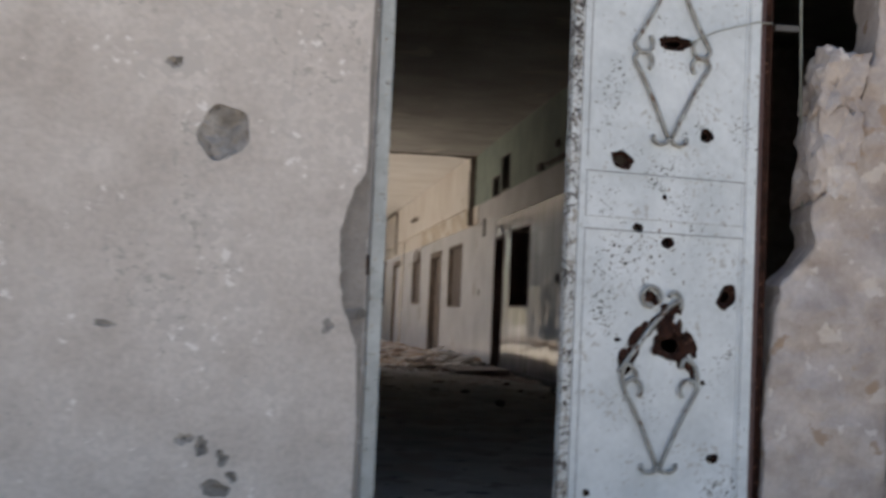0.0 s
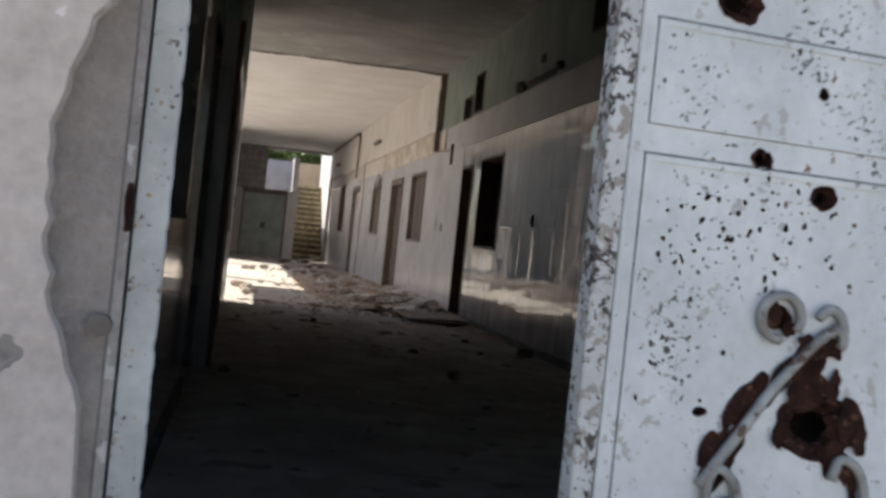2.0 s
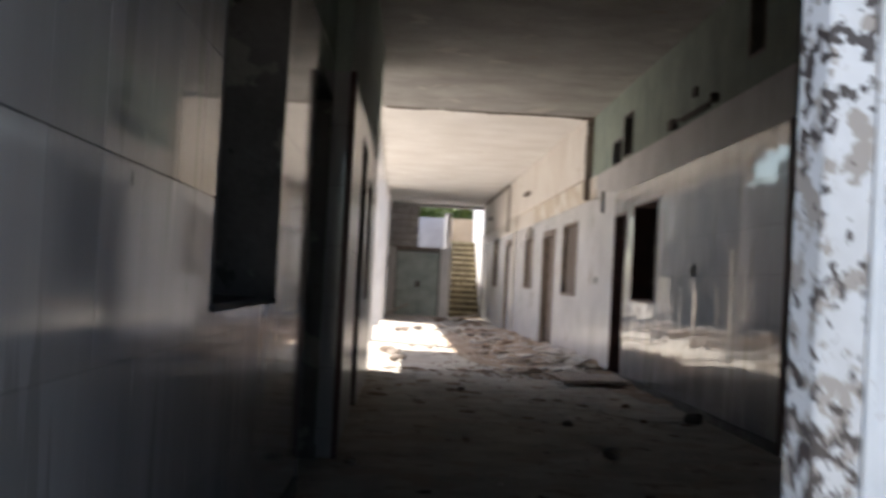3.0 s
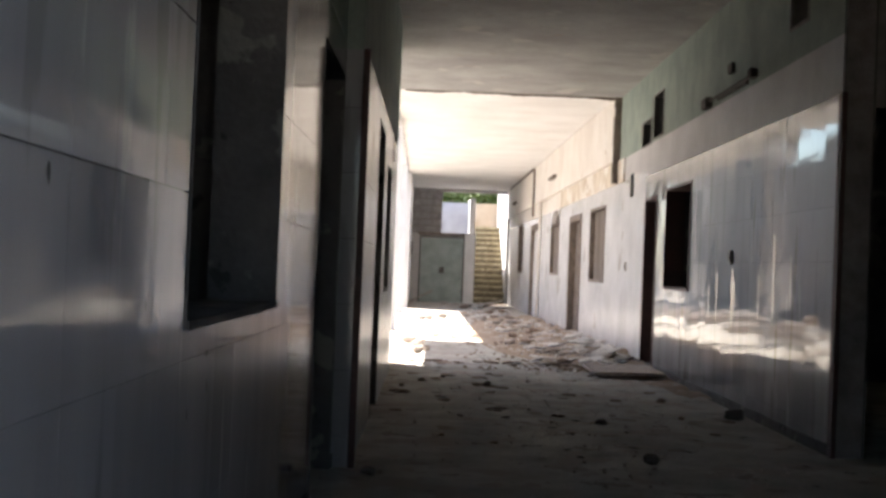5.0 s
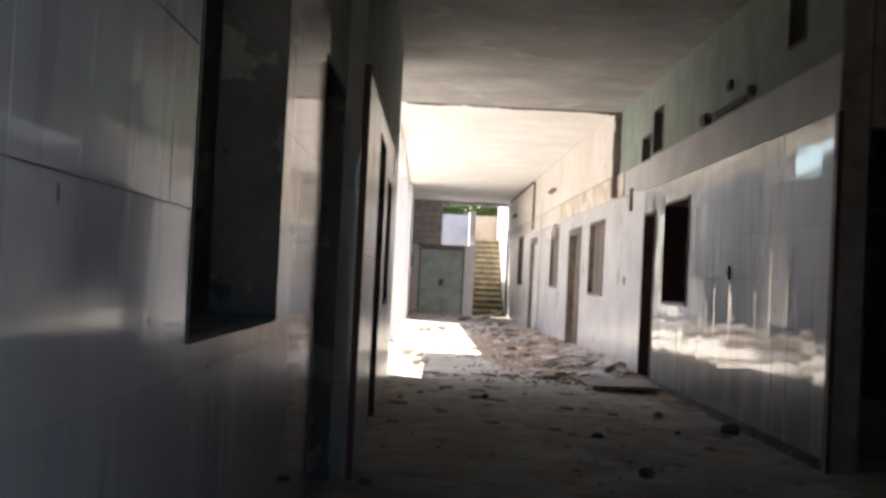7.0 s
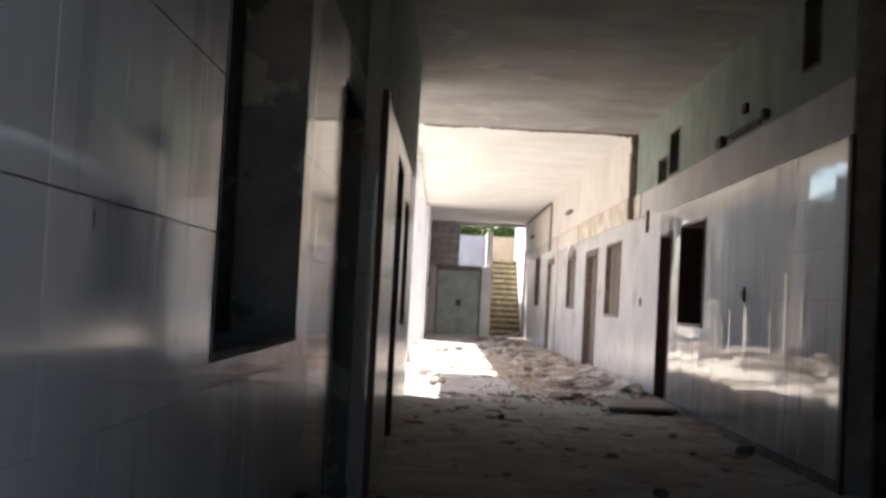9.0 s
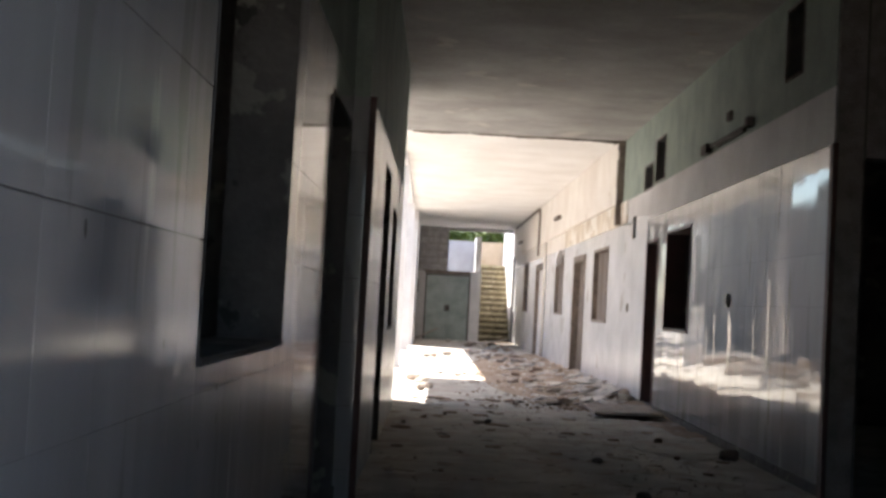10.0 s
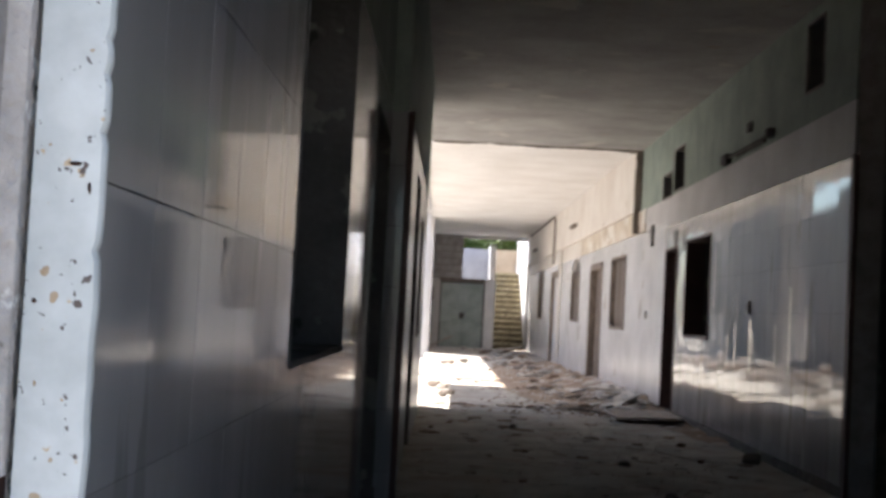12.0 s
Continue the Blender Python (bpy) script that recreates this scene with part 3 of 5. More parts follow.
loops = [ragged(x, z, rx, rz, 30, 0.16 if rx > 0.08 else 0.40, 40 + k) for k, (x, z, rx, rz, d) in enumerate(CRATERS)]
bm = pierced(bmesh.new(), outline, loops, on_facade)
top = [bm.verts.new(on_facade(x, z, 0.0)) for x, z in outline]
back = [bm.verts.new(on_facade(x, z, 0.05)) for x, z in outline]
for k in range(len(outline)):
    n = (k + 1) % len(outline)
    bm.faces.new((top[k], top[n], back[n], back[k]))
bmesh.ops.remove_doubles(bm, verts=bm.verts[:], dist=0.0001)
facade_left = structure("facade_west", bm, M_PLASTER, "weathered bullet-marked plaster outer wall", "wall", bent=False)
for k, (loop, c) in enumerate(zip(loops, CRATERS)):
    bm = bmesh.new()
    r = random.Random(k)
    rings = [[bm.verts.new(on_facade(a, b, 0.0)) for a, b in loop]]
    for f, deep in ((0.94, 0.35), (0.80, 0.42), (0.64, 0.46), (0.46, 0.50), (0.28, 0.70), (0.12, 1.0)):
        ring = []
        for a, b in shrunk(loop, f, r, 0.02):
            lump = noise.noise(Vector((a * 26 + k * 5, b * 26, k * 3.0))) + 0.4 * noise.noise(Vector((a * 75, b * 75, k * 3.0)))
            ring.append(bm.verts.new(on_facade(a, b, c[4] * max(0.05, deep + 0.42 * lump))))
        rings.append(ring)
    for u, v in zip(rings[:-1], rings[1:]):
        for i in range(len(u)):
            bm.faces.new((u[i], u[(i + 1) % len(u)], v[(i + 1) % len(v)], v[i]))
    bm.faces.new(rings[-1])
    if c[2] > 0.02 and c[4] > 0.015:
        # flat dark disc paints the hole's depth shade at the crater's core
        hole = bmesh.new()
        hole.faces.new([hole.verts.new(on_facade(a, b, c[4] - 0.002)) for a, b in shrunk(loop, 0.2, r, 0.08)])
        part("bullet_hole", hole, M_INNER, facade_left, "flat dark disc for a bullet hole's shaded core", bent=False)
    part("crater", bm, M_CRATER, facade_left, "chipped bullet crater showing grey concrete", bent=False)
bm = boxed(-6.0, 0.099, 0.0, 0.02, -0.2, 4.2)
for v in bm.verts:
    v.co.y = 0.018 if v.co.y > 0.01 else on_facade(v.co.x, 0, 0.052).y
part("core", bm, M_CONCRETE, facade_left, "grey concrete core under the plaster", bent=False)
# rough broken reveal between the plaster and the door post
bm = bmesh.new()
rows = []
for k in range(111):
    z = -0.2 + 0.04 * k
    row = []
    for x, y, amount in ((0.022, -0.020, 0.0), (0.022, -0.141, 0.0), (0.050, -0.139, 0.004), (0.072, -0.124, 0.007), (0.092, -0.108, 0.006), (0.112, -0.094, 0.003), (0.112, -0.020, 0.0)):
        row.append(bm.verts.new((x, y + amount * noise.noise(Vector((x * 40, y * 40, z * 22))), z)))
    rows.append(row)
for a, b in zip(rows[:-1], rows[1:]):
    for i in range(len(a)):
        j = (i + 1) % len(a)
        bm.faces.new((a[i], a[j], b[j], b[i]))
bm.faces.new(rows[0][::-1])
bm.faces.new(rows[-1])
bmesh.ops.recalc_face_normals(bm, faces=bm.faces[:])
part("reveal", bm, M_REVEAL, facade_left, "rough broken plaster edge beside the post", bent=False)
bm = bmesh.new()
box(bm, 2.01, 9.0, -0.05, 0.24, -0.2, 4.2)
box(bm, 0.10, 2.01, -0.06, 0.20, 2.45, 4.2)
structure("facade_east", bm, M_PLASTER, "weathered plaster outer wall over the broken doorway", "wall", bent=False)
structure("ground", boxed(-300, 300, -300, 300, -0.6, -0.2), M_GROUND, "dry bare earth ground", "ground", bent=False)

# broken masonry beside the doorway
profile = [(1.52, -0.2), (1.535, 0.10), (1.543, 0.365), (1.547, 0.566), (1.562, 0.70), (1.570, 0.85), (1.586, 0.965), (1.632, 1.005), (1.676, 1.058), (1.712, 1.121),
           (1.694, 1.20), (1.705, 1.262), (1.75, 1.31), (1.80, 1.35), (1.838, 1.40), (1.852, 1.46), (1.872, 1.56), (1.885, 1.68), (1.90, 1.76), (1.922, 1.80), (1.942, 1.95), (1.938, 2.2), (1.98, 2.45), (2.02, 2.45), (2.02, -0.2)]
bm = pierced(bmesh.new(), profile, [], lambda a, b, d: Vector((a, 0.0, b)))
bmesh.ops.triangulate(bm, faces=bm.faces[:])
for _ in range(6):
    long_edges = [e for e in bm.edges if e.calc_length() > 0.035]
    if long_edges:
        bmesh.ops.beautify_fill(bm, faces=bm.faces[:], edges=bm.edges[:])
        long_edges = [e for e in bm.edges if e.calc_length() > 0.035]
        bmesh.ops.subdivide_edges(bm, edges=long_edges, cuts=1)
        bmesh.ops.triangulate(bm, faces=bm.faces[:])
rim = [e for e in bm.edges if e.is_boundary]
out = bmesh.ops.extrude_edge_only(bm, edges=rim)
for v in [g for g in out["geom"] if isinstance(g, bmesh.types.BMVert)]:
    v.co.y += 0.26
for v in bm.verts:
    if v.co.x < 2.015:
        p = v.co * 9
        edge_in = 0.03 if v.co.y > 0.1 else 0.0
        v.co.y += -0.02 + 0.04 * noise.noise(p * 0.7) + 0.014 * noise.noise(p * 2.5) + 0.005 * noise.noise(p * 7)
        v.co.x += edge_in + 0.012 * noise.noise(p * 2 + Vector((9, 0, 0)))
masonry = structure("wall_broken", bm, M_STONE, "torn edge of a blasted stone wall", "wall", bent=False)
for p in masonry.data.polygons:
    p.use_smooth = abs(p.normal.y) > 0.7
for sx, sz, rx, rz, seed, tilt in ((1.782, 1.575, 0.080, 0.112, 11, 0.10), (1.768, 1.240, 0.078, 0.165, 12, 0.05)):
    bm = chunk(bmesh.new(), sx, 0.05, sz, rx, 0.10, rz, seed, 4, 0.34, 0.9)
    for v in bm.verts:
        v.co.x += tilt * (v.co.z - sz)
    tagged(rooted("stone_block", bm, M_STONE, bent=False, base=True), "pale broken building stone balanced on the torn wall", "stone", "stones in the torn wall")
bm = tube(bmesh.new(), [(1.688, 0.12, 2.45), (1.692, 0.12, 2.1), (1.707, 0.12, 1.6), (1.725, 0.12, 1.2)], 0.005)
tagged(rooted("hanging_wire", bm, M_WIRE, bent=False), "thin grey wire hanging in the broken doorway", "wire")

# ---- door leaf ----
LEAF_A = math.atan2(0.150, 0.72)
LEAF_W = 0.75
LEAF_O = Vector((0.753, -0.172, 0.0))
leaf_u = Vector((math.cos(LEAF_A), math.sin(LEAF_A), 0))
leaf_n = Vector((math.sin(LEAF_A), -math.cos(LEAF_A), 0))


def on_leaf(u, z, out=0.0):
    return LEAF_O + leaf_u * u + Vector((0, 0, z)) + leaf_n * out


def leaf_box(bm, u0, u1, z0, z1, d0, d1):
    for v in box(bm, u0, u1, d0, d1, z0, z1):
        v.co = on_leaf(v.co.x, v.co.z, v.co.y)
    return bm


door_leaf = holder("metal_door_leaf", *on_leaf(LEAF_W / 2, 0.02))
tagged(door_leaf, "dented white-painted metal door leaf pierced by rusty holes, half ajar", "door")
HOLES = [(0.407, 1.793, 0.052, 0.025, 0.1), (0.216, 1.367, 0.040, 0.026, -0.2), (0.543, 1.479, 0.024, 0.021, 0.0), (0.385, 1.250, 0.008, 0.009, 0.0),
         (0.286, 1.136, 0.017, 0.015, 0.2), (0.404, 1.092, 0.021, 0.018, 0.3), (0.645, 0.914, 0.030, 0.042, -0.4), (0.432, 0.735, 0.062, 0.050, 0.1),
         (0.262, 0.668, 0.020, 0.040, -0.45), (0.343, 0.902, 0.020, 0.018, 0.0), (0.607, 0.347, 0.022, 0.014, 0.2), (0.125, 0.23, 0.012, 0.010, 0.0),
         (0.559, 0.610, 0.007, 0.008, 0.0), (0.222, 0.75, 0.012, 0.006, 0.0)]


hole_loops = [ragged(u, z, ru, rz, 26, 0.17, 70 + k, w) for k, (u, z, ru, rz, w) in enumerate(HOLES)]
sheet_loop = [(0.045, 0.03), (LEAF_W - 0.03, 0.03), (LEAF_W - 0.03, 2.2), (0.045, 2.2)]
bm = pierced(bmesh.new(), sheet_loop, hole_loops, lambda a, b, d: on_leaf(a, b, 0.0))
part("sheet", bm, M_DOOR, door_leaf, bent=False)
for k, (loop, h) in enumerate(zip(hole_loops, HOLES)):
    r = random.Random(k)
    bm = bmesh.new()
    wide = shrunk(loop, 1.14, r, 0.09)
    inner = shrunk(loop, 0.52, r, 0.10)
    va = [bm.verts.new(on_leaf(a, b, 0.0015)) for a, b in wide]
    vb = [bm.verts.new(on_leaf(a, b, 0.003 + 0.006 * r.random() * (h[2] > 0.015))) for a, b in loop]
    vc = [bm.verts.new(on_leaf(a, b, -0.010 - 0.012 * r.random())) for a, b in inner]
    for u, v in ((va, vb), (vb, vc)):
        for i in range(len(u)):
            bm.faces.new((u[i], u[(i + 1) % len(u)], v[(i + 1) % len(v)], v[i]))
    part("torn_hole", bm, M_RUST, door_leaf, "rusty torn shot hole", bent=False)
for k, (u, z, ru, rz, w) in enumerate(((0.300, 0.770, 0.020, 0.058, -0.55), (0.405, 0.825, 0.034, 0.040, 0.4), (0.500, 0.745, 0.030, 0.034, 0.2), (0.470, 0.690, 0.024, 0.024, 0.1),
                                      (0.248, 0.690, 0.020, 0.042, -0.5), (0.512, 0.650, 0.012, 0.034, 0.2), (0.352, 0.800, 0.016, 0.046, -0.6), (0.445, 0.860, 0.020, 0.018, -0.3),
                                      (0.282, 0.700, 0.016, 0.040, -0.5), (0.490, 0.675, 0.014, 0.026, 0.3), (0.415, 0.795, 0.030, 0.030, 0.2), (0.455, 0.800, 0.016, 0.022, 0.0), (0.385, 0.790, 0.012, 0.034, -0.4), (0.365, 0.720, 0.012, 0.020, 0.1), (0.515, 0.715, 0.014, 0.020, 0.3), (0.395, 0.870, 0.014, 0.010, 0.5), (0.330, 0.905, 0.016, 0.020, 0.2), (0.360, 0.885, 0.012, 0.014, 0.2))):
    loop = ragged(u, z, ru, rz, 24, 0.34, 140 + k, w)
    bm = bmesh.new()
    bm.faces.new([bm.verts.new(on_leaf(a, b, 0.0022 + 0.0004 * k)) for a, b in loop])
    part("rust_stain", bm, M_RUST, door_leaf, "dark rust stain", bent=False)
# flaked paint: clusters of small bare patches
flakes = random.Random(91)
bm = bmesh.new()
for cu, cz, su, sz, count in ((0.20, 1.03, 0.075, 0.065, 70), (0.40, 1.06, 0.09, 0.03, 34), (0.30, 0.98, 0.10, 0.05, 30), (0.18, 0.86, 0.06, 0.06, 16), (0.17, 1.50, 0.05, 0.07, 20), (0.60, 1.24, 0.05, 0.04, 10),
                              (0.20, 1.25, 0.08, 0.04, 12), (0.22, 0.70, 0.05, 0.05, 8)):
    for k in range(count):
        u, z, size = flakes.gauss(cu, su), flakes.gauss(cz, sz), 0.0012 + 0.0030 * flakes.random() ** 2
        if u < 0.075 or u > 0.69:
            continue
        loop = ragged(u, z, size, size * flakes.uniform(0.7, 1.8), 8, 0.4, 900 + k, flakes.uniform(-0.8, 0.8))
        bm.faces.new([bm.verts.new(on_leaf(a, b, 0.0012 + 0.00002 * k)) for a, b in loop])
tagged(part("flaked_paint", bm, M_RUST, door_leaf, "many small dark spots of flaked paint", bent=False), "many small dark spots of flaked paint", kind="stuff")
# stiles, hinge edge, back flange
part("stile", bevelled(leaf_box(bmesh.new(), 0.018, 0.054, 0.02, 2.22, -0.034, 0.008), 0.003), M_STILE, door_leaf, bent=False)
part("stile", bevelled(leaf_box(bmesh.new(), LEAF_W - 0.04, LEAF_W, 0.02, 2.22, -0.045, 0.008), 0.003), M_DOOR, door_leaf, bent=False)
part("hinge_edge", leaf_box(bmesh.new(), LEAF_W + 0.001, LEAF_W + 0.03, 0.02, 2.22, -0.05, -0.012), M_DARKFRAME, door_leaf, "dark rust-red hinge edge", bent=False)
for u0, u1 in ((0.056, 0.064), (0.706, 0.713)):
    part("fold", bevelled(leaf_box(bmesh.new(), u0, u1, 0.04, 2.19, -0.002, 0.006), 0.002), M_DOOR, door_leaf, bent=False)


def leaf_frame(u0, u1, z0, z1, w=0.009, d=0.0035, foot=True):
    bm = bmesh.new()
    bars = [(u0, u1, z1 - w, z1), (u0, u0 + w, z0 + w, z1 - w), (u1 - w, u1, z0 + w, z1 - w)] + ([(u0, u1, z0, z0 + w)] if foot else [])
    for a0, a1, b0, b1 in bars:
        leaf_box(bm, a0, a1, b0, b1, -0.002, d)
    part("panel_bead", bm, M_DOOR, door_leaf, bent=False)
    bm = bmesh.new()
    seams = [(u0 - 0.004, u1 + 0.004, z1, z1 + 0.004), (u0 - 0.002, u0, z0, z1), (u1, u1 + 0.002, z0, z1)] + ([(u0 - 0.002, u1 + 0.002, z0 - 0.0015, z0)] if foot else [])
    for a0, a1, b0, b1 in seams:
        leaf_box(bm, a0, a1, b0, b1, -0.002, 0.0015)
    part("seam", bm, M_GROOVE, door_leaf, "grimy seam", bent=False)


leaf_frame(0.086, 0.700, 1.366, 2.15, foot=False)
leaf_frame(0.086, 0.700, 1.168, 1.321)
leaf_frame(0.086, 0.700, 0.10, 1.122)


def rounded(points, steps=4):
    pts = [points[0], *points, points[-1]]
    out = []
    for k in range(1, len(pts) - 2):
        for j in range(steps):
            t = j / steps
            out.append(tuple(0.5 * (2 * b + (c - a) * t + (2 * a - 5 * b + 4 * c - d) * t * t + (3 * b - a - 3 * c + d) * t ** 3)
                             for a, b, c, d in zip(pts[k - 1], pts[k], pts[k + 1], pts[k + 2])))
    return out + [points[-1]]


def scroll_bar(points, radius=0.0078):
    points = rounded(points, 5 if len(points) < 8 else 2)
    bm = tube(bmesh.new(), [on_leaf(u, z, 0.010) for u, z in points], radius, 6)
    part("scroll_bar", bm, M_SCROLL, door_leaf, "rusting painted iron scroll", bent=False, smooth=True)


def diamond(u, z, half_w, half_h, whole=True):
    for s in (-1, 1):
        for v in (-1, 1):
            if not whole and v == 1 and s == 1:
                continue
            tip = (u + s * 0.008, z + v * half_h)
            waist = (u + s * half_w, z + v * 0.032)
            if whole or v == -1:
                bar = [(tip[0] + (waist[0] - tip[0]) * k / 6, tip[1] + (waist[1] - tip[1]) * k / 6 + 0.012 * math.sin(math.pi * k / 6) * -v) for k in range(7)]
                bar += [(a, b) for a, b in [(waist[0] - s * (0.034 - 0.034 * math.cos(w)), waist[1] - v * 0.034 * math.sin(w)) for w in [0.5 * j for j in range(1, 9)]]]
                scroll_bar(bar)
            # rolled foot at the tip
            foot = [(u + s * (0.006 + 0.030 * (1 - math.cos(w))), z + v * (half_h + 0.004) + v * 0.034 * math.sin(w) * 0.6) for w in [0.45 * j for j in range(0, 9)]]
            if whole or v == -1:
                scroll_bar(foot)
    if not whole:
        # torn upper half: one bent bar and a curled stub
        scroll_bar([(0.228, 0.640), (0.250, 0.672), (0.290, 0.722), (0.330, 0.778), (0.370, 0.824), (0.412, 0.868), (0.445, 0.890), (0.462, 0.878), (0.458, 0.862)], 0.0088)
        scroll_bar([(0.343 + 0.036 * math.cos(w), 0.902 + 0.034 * math.sin(w)) for w in [0.45 * j - 0.6 for j in range(13)]], 0.0082)
        scroll_bar([(0.412, 0.905), (0.430, 0.922), (0.452, 0.912), (0.462, 0.886)], 0.0080)
        scroll_bar([(u + half_w, z - 0.03), (u + half_w * 0.98, z + 0.02), (u + half_w * 0.85, z + 0.06), (u + half_w * 0.62, z + 0.072), (u + half_w * 0.52, z + 0.04)], 0.0082)
        scroll_bar([(u - half_w, z - 0.03), (u - half_w * 1.06, z + 0.02), (u - half_w * 0.95, z + 0.052), (u - half_w * 0.72, z + 0.03), (u - half_w * 0.66, z - 0.01)], 0.0082)


diamond(0.394, 1.750, 0.147, 0.292)
diamond(0.392, 0.616, 0.142, 0.292, whole=False)
bm = tube(bmesh.new(), [on_leaf(0.46, 1.80, 0.012), on_leaf(0.56, 1.85, 0.02), on_leaf(0.72, 1.90, 0.03), on_leaf(0.80, 1.91, 0.0)], 0.0025, 5)
tagged(rooted("tie_wire", bm, M_WIRE, bent=False), "thin twisted wire tied from the door to its post", "wire")
post = holder("hinge_post", 1.555, 0.03, 0.0)
tagged(post, "dark rusted steel hinge post of the doorway", "door frame")
part("bar", boxed(1.515, 1.545, 0.01, 0.05, -0.02, 2.45), M_RUST, post, bent=False)
part("bracket", boxed(1.545, 1.63, -0.02, 0.005, 1.885, 1.905), M_METAL, post, "dull bent bracket", bent=False)
jamb = holder("door_frame_post", 0.13, -0.06, 0.0)
tagged(jamb, "pale painted steel door frame post with rust", "door frame")
bm = bmesh.new()
chips = random.Random(17)
rows = []
for k in range(313):
    z = -0.05 + 0.008 * k
    nick = 0.0012 * noise.noise(Vector((1.0, 2.0, z * 30))) - 0.0022 * (chips.random() < 0.12)
    rows.append([bm.verts.new((x, y, z)) for x, y in ((0.117, -0.076), (0.117, -0.086), (0.1625 + nick, -0.086), (0.1645 + nick, -0.082), (0.1645 + nick, -0.076))])
for a, b in zip(rows[:-1], rows[1:]):
    for i in range(5):
        bm.faces.new((a[i], a[(i + 1) % 5], b[(i + 1) % 5], b[i]))
bm.faces.new(rows[0])
bm.faces.new(rows[-1][::-1])
part("face_plate", bm, M_JAMB, jamb, bent=False)
for k, (x, z, w, h) in enumerate(((0.146, 1.208, 0.008, 0.0025), (0.137, 1.118, 0.0055, 0.006), (0.130, 1.135, 0.005, 0.006), (0.156, 1.192, 0.0025, 0.006), (0.150, 1.20, 0.002, 0.002), (0.133, 0.985, 0.006, 0.006), (0.142, 1.01, 0.0025, 0.003), (0.124, 1.115, 0.003, 0.003), (0.152, 1.285, 0.0025, 0.002), (0.147, 1.05, 0.002, 0.002), (0.128, 1.06, 0.002, 0.003), (0.128, 1.22, 0.0018, 0.002))):
    bm = bmesh.new()
    bm.faces.new([bm.verts.new((a, -0.0865, b)) for a, b in ragged(x, z, w * 0.6, h * 0.6, 14, 0.3, 660 + k)])
    part("rust_spot", bm, M_RUSTSPOT if k not in (0, 3, 7) else M_RUST, jamb, "rust spot", bent=False)
part("return_plate", boxed(0.117, 0.125, -0.076, 0.018, -0.05, 2.45), M_JAMB, jamb, bent=False)
bm = tube(bmesh.new(), [(0.092, -0.14, 0.80), (0.092, -0.165, 0.80)], 0.016, 10)
part("bolt", bm, M_METAL, jamb, "dull metal frame bolt", bent=False)
part("lock_keep", bevelled(boxed(0.094, 0.112, -0.10, -0.08, 0.93, 1.0), 0.002), M_RUST, jamb, "rusty lock keep", bent=False)

# ---- far end of the corridor ----
bm = cross_wall(bmesh.new(), END_Y, END_Y + 0.2, -0.6, 2.95, 0.0, CEIL_Z, [(0.03, 1.47, 0.0, 2.12), (0.72, 2.8, 2.2, 3.52), (1.8, 2.8, 0.0, 2.2)])
end_wall = structure("wall_end", bm, M_BLOCK, "grey block end wall with a gate and a stair opening", "wall", bent=False)
part("mortar", boxed(-0.59, 0.715, END_Y - 0.006, END_Y - 0.001, 2.2, 3.5), M_CONCRETE, end_wall, "dark mortar", bent=False)
for r in range(6):
    for c in range(4):
        xa = -0.58 + 0.40 * c - (0.2 if r % 2 else 0.0)
        x0, x1 = max(xa, -0.58), min(xa + 0.385, 0.715)
        if x1 - x0 > 0.06:
            part("block", boxed(x0, x1, END_Y - 0.025, END_Y, 2.22 + 0.215 * r, 2.22 + 0.215 * r + 0.185), M_BLOCK, end_wall, bent=False)
part("plaster", boxed(-0.59, 0.028, END_Y - 0.012, END_Y - 0.001, 0.0, 2.19), M_GREYBAND, end_wall, "pale grey plaster beside the gate", bent=False)
part("plaster", boxed(1.472, 1.80, END_Y - 0.03, END_Y - 0.001, 0.0, 2.21), M_SUNWALL, end_wall, "white plastered post beside the stair", bent=False)
part("lintel", boxed(-0.02, 1.47, END_Y - 0.05, END_Y - 0.013, 2.13, 2.21), M_WOODFRAME, end_wall, "dark stained lintel over the gate", bent=False)
gate = holder("metal_gate", 0.77, END_Y + 0.06, 0.0)
tagged(gate, "closed faded green two-leaf metal gate", "gate")
for x0, x1 in ((0.080, 0.748), (0.752, 1.42)):
    leaf = part("gate_leaf", boxed(x0, x1, END_Y + 0.07, END_Y + 0.10, 0.0, 2.05), M_GATE, gate, bent=False)
    for z0, z1 in ((0.1, 0.95), (1.02, 1.9)):
        part("panel", bevelled(boxed(x0 + 0.06, x1 - 0.06, END_Y + 0.055, END_Y + 0.07, z0, z1), 0.01), M_GATE, leaf, bent=False)
part("gate_frame", cross_wall(bmesh.new(), END_Y + 0.03, END_Y + 0.12, 0.03, 1.47, 0.0, 2.12, [(0.078, 1.422, -1, 2.055)]), M_METAL, gate, "dark steel frame", bent=False)
part("overlap_strip", boxed(0.734, 0.766, END_Y + 0.045, END_Y + 0.069, 0.03, 2.0), M_GATE, gate, bent=False)
part("latch", bevelled(boxed(0.68, 0.84, END_Y + 0.03, END_Y + 0.054, 0.92, 1.12), 0.008), M_METAL, gate, "dark latch", bent=False)
structure("wall_court", boxed(0.45, 1.60, 41.6, 41.8, 0.0, 3.27), M_GREYWHITE, "whitewashed low wall beyond the gate", "wall", bent=False)
bm = bevelled(boxed(-0.33, -0.18, END_Y - 0.14, END_Y - 0.03, 1.48, 1.9), 0.01)
tagged(rooted("meter_box", bm, M_METAL, bent=False), "small dark metal box on the end wall", "box")
stair = holder("stone_stair", 2.3, 42.0, 0.0)
tagged(stair, "sandy outdoor stone staircase between white side walls", "staircase")
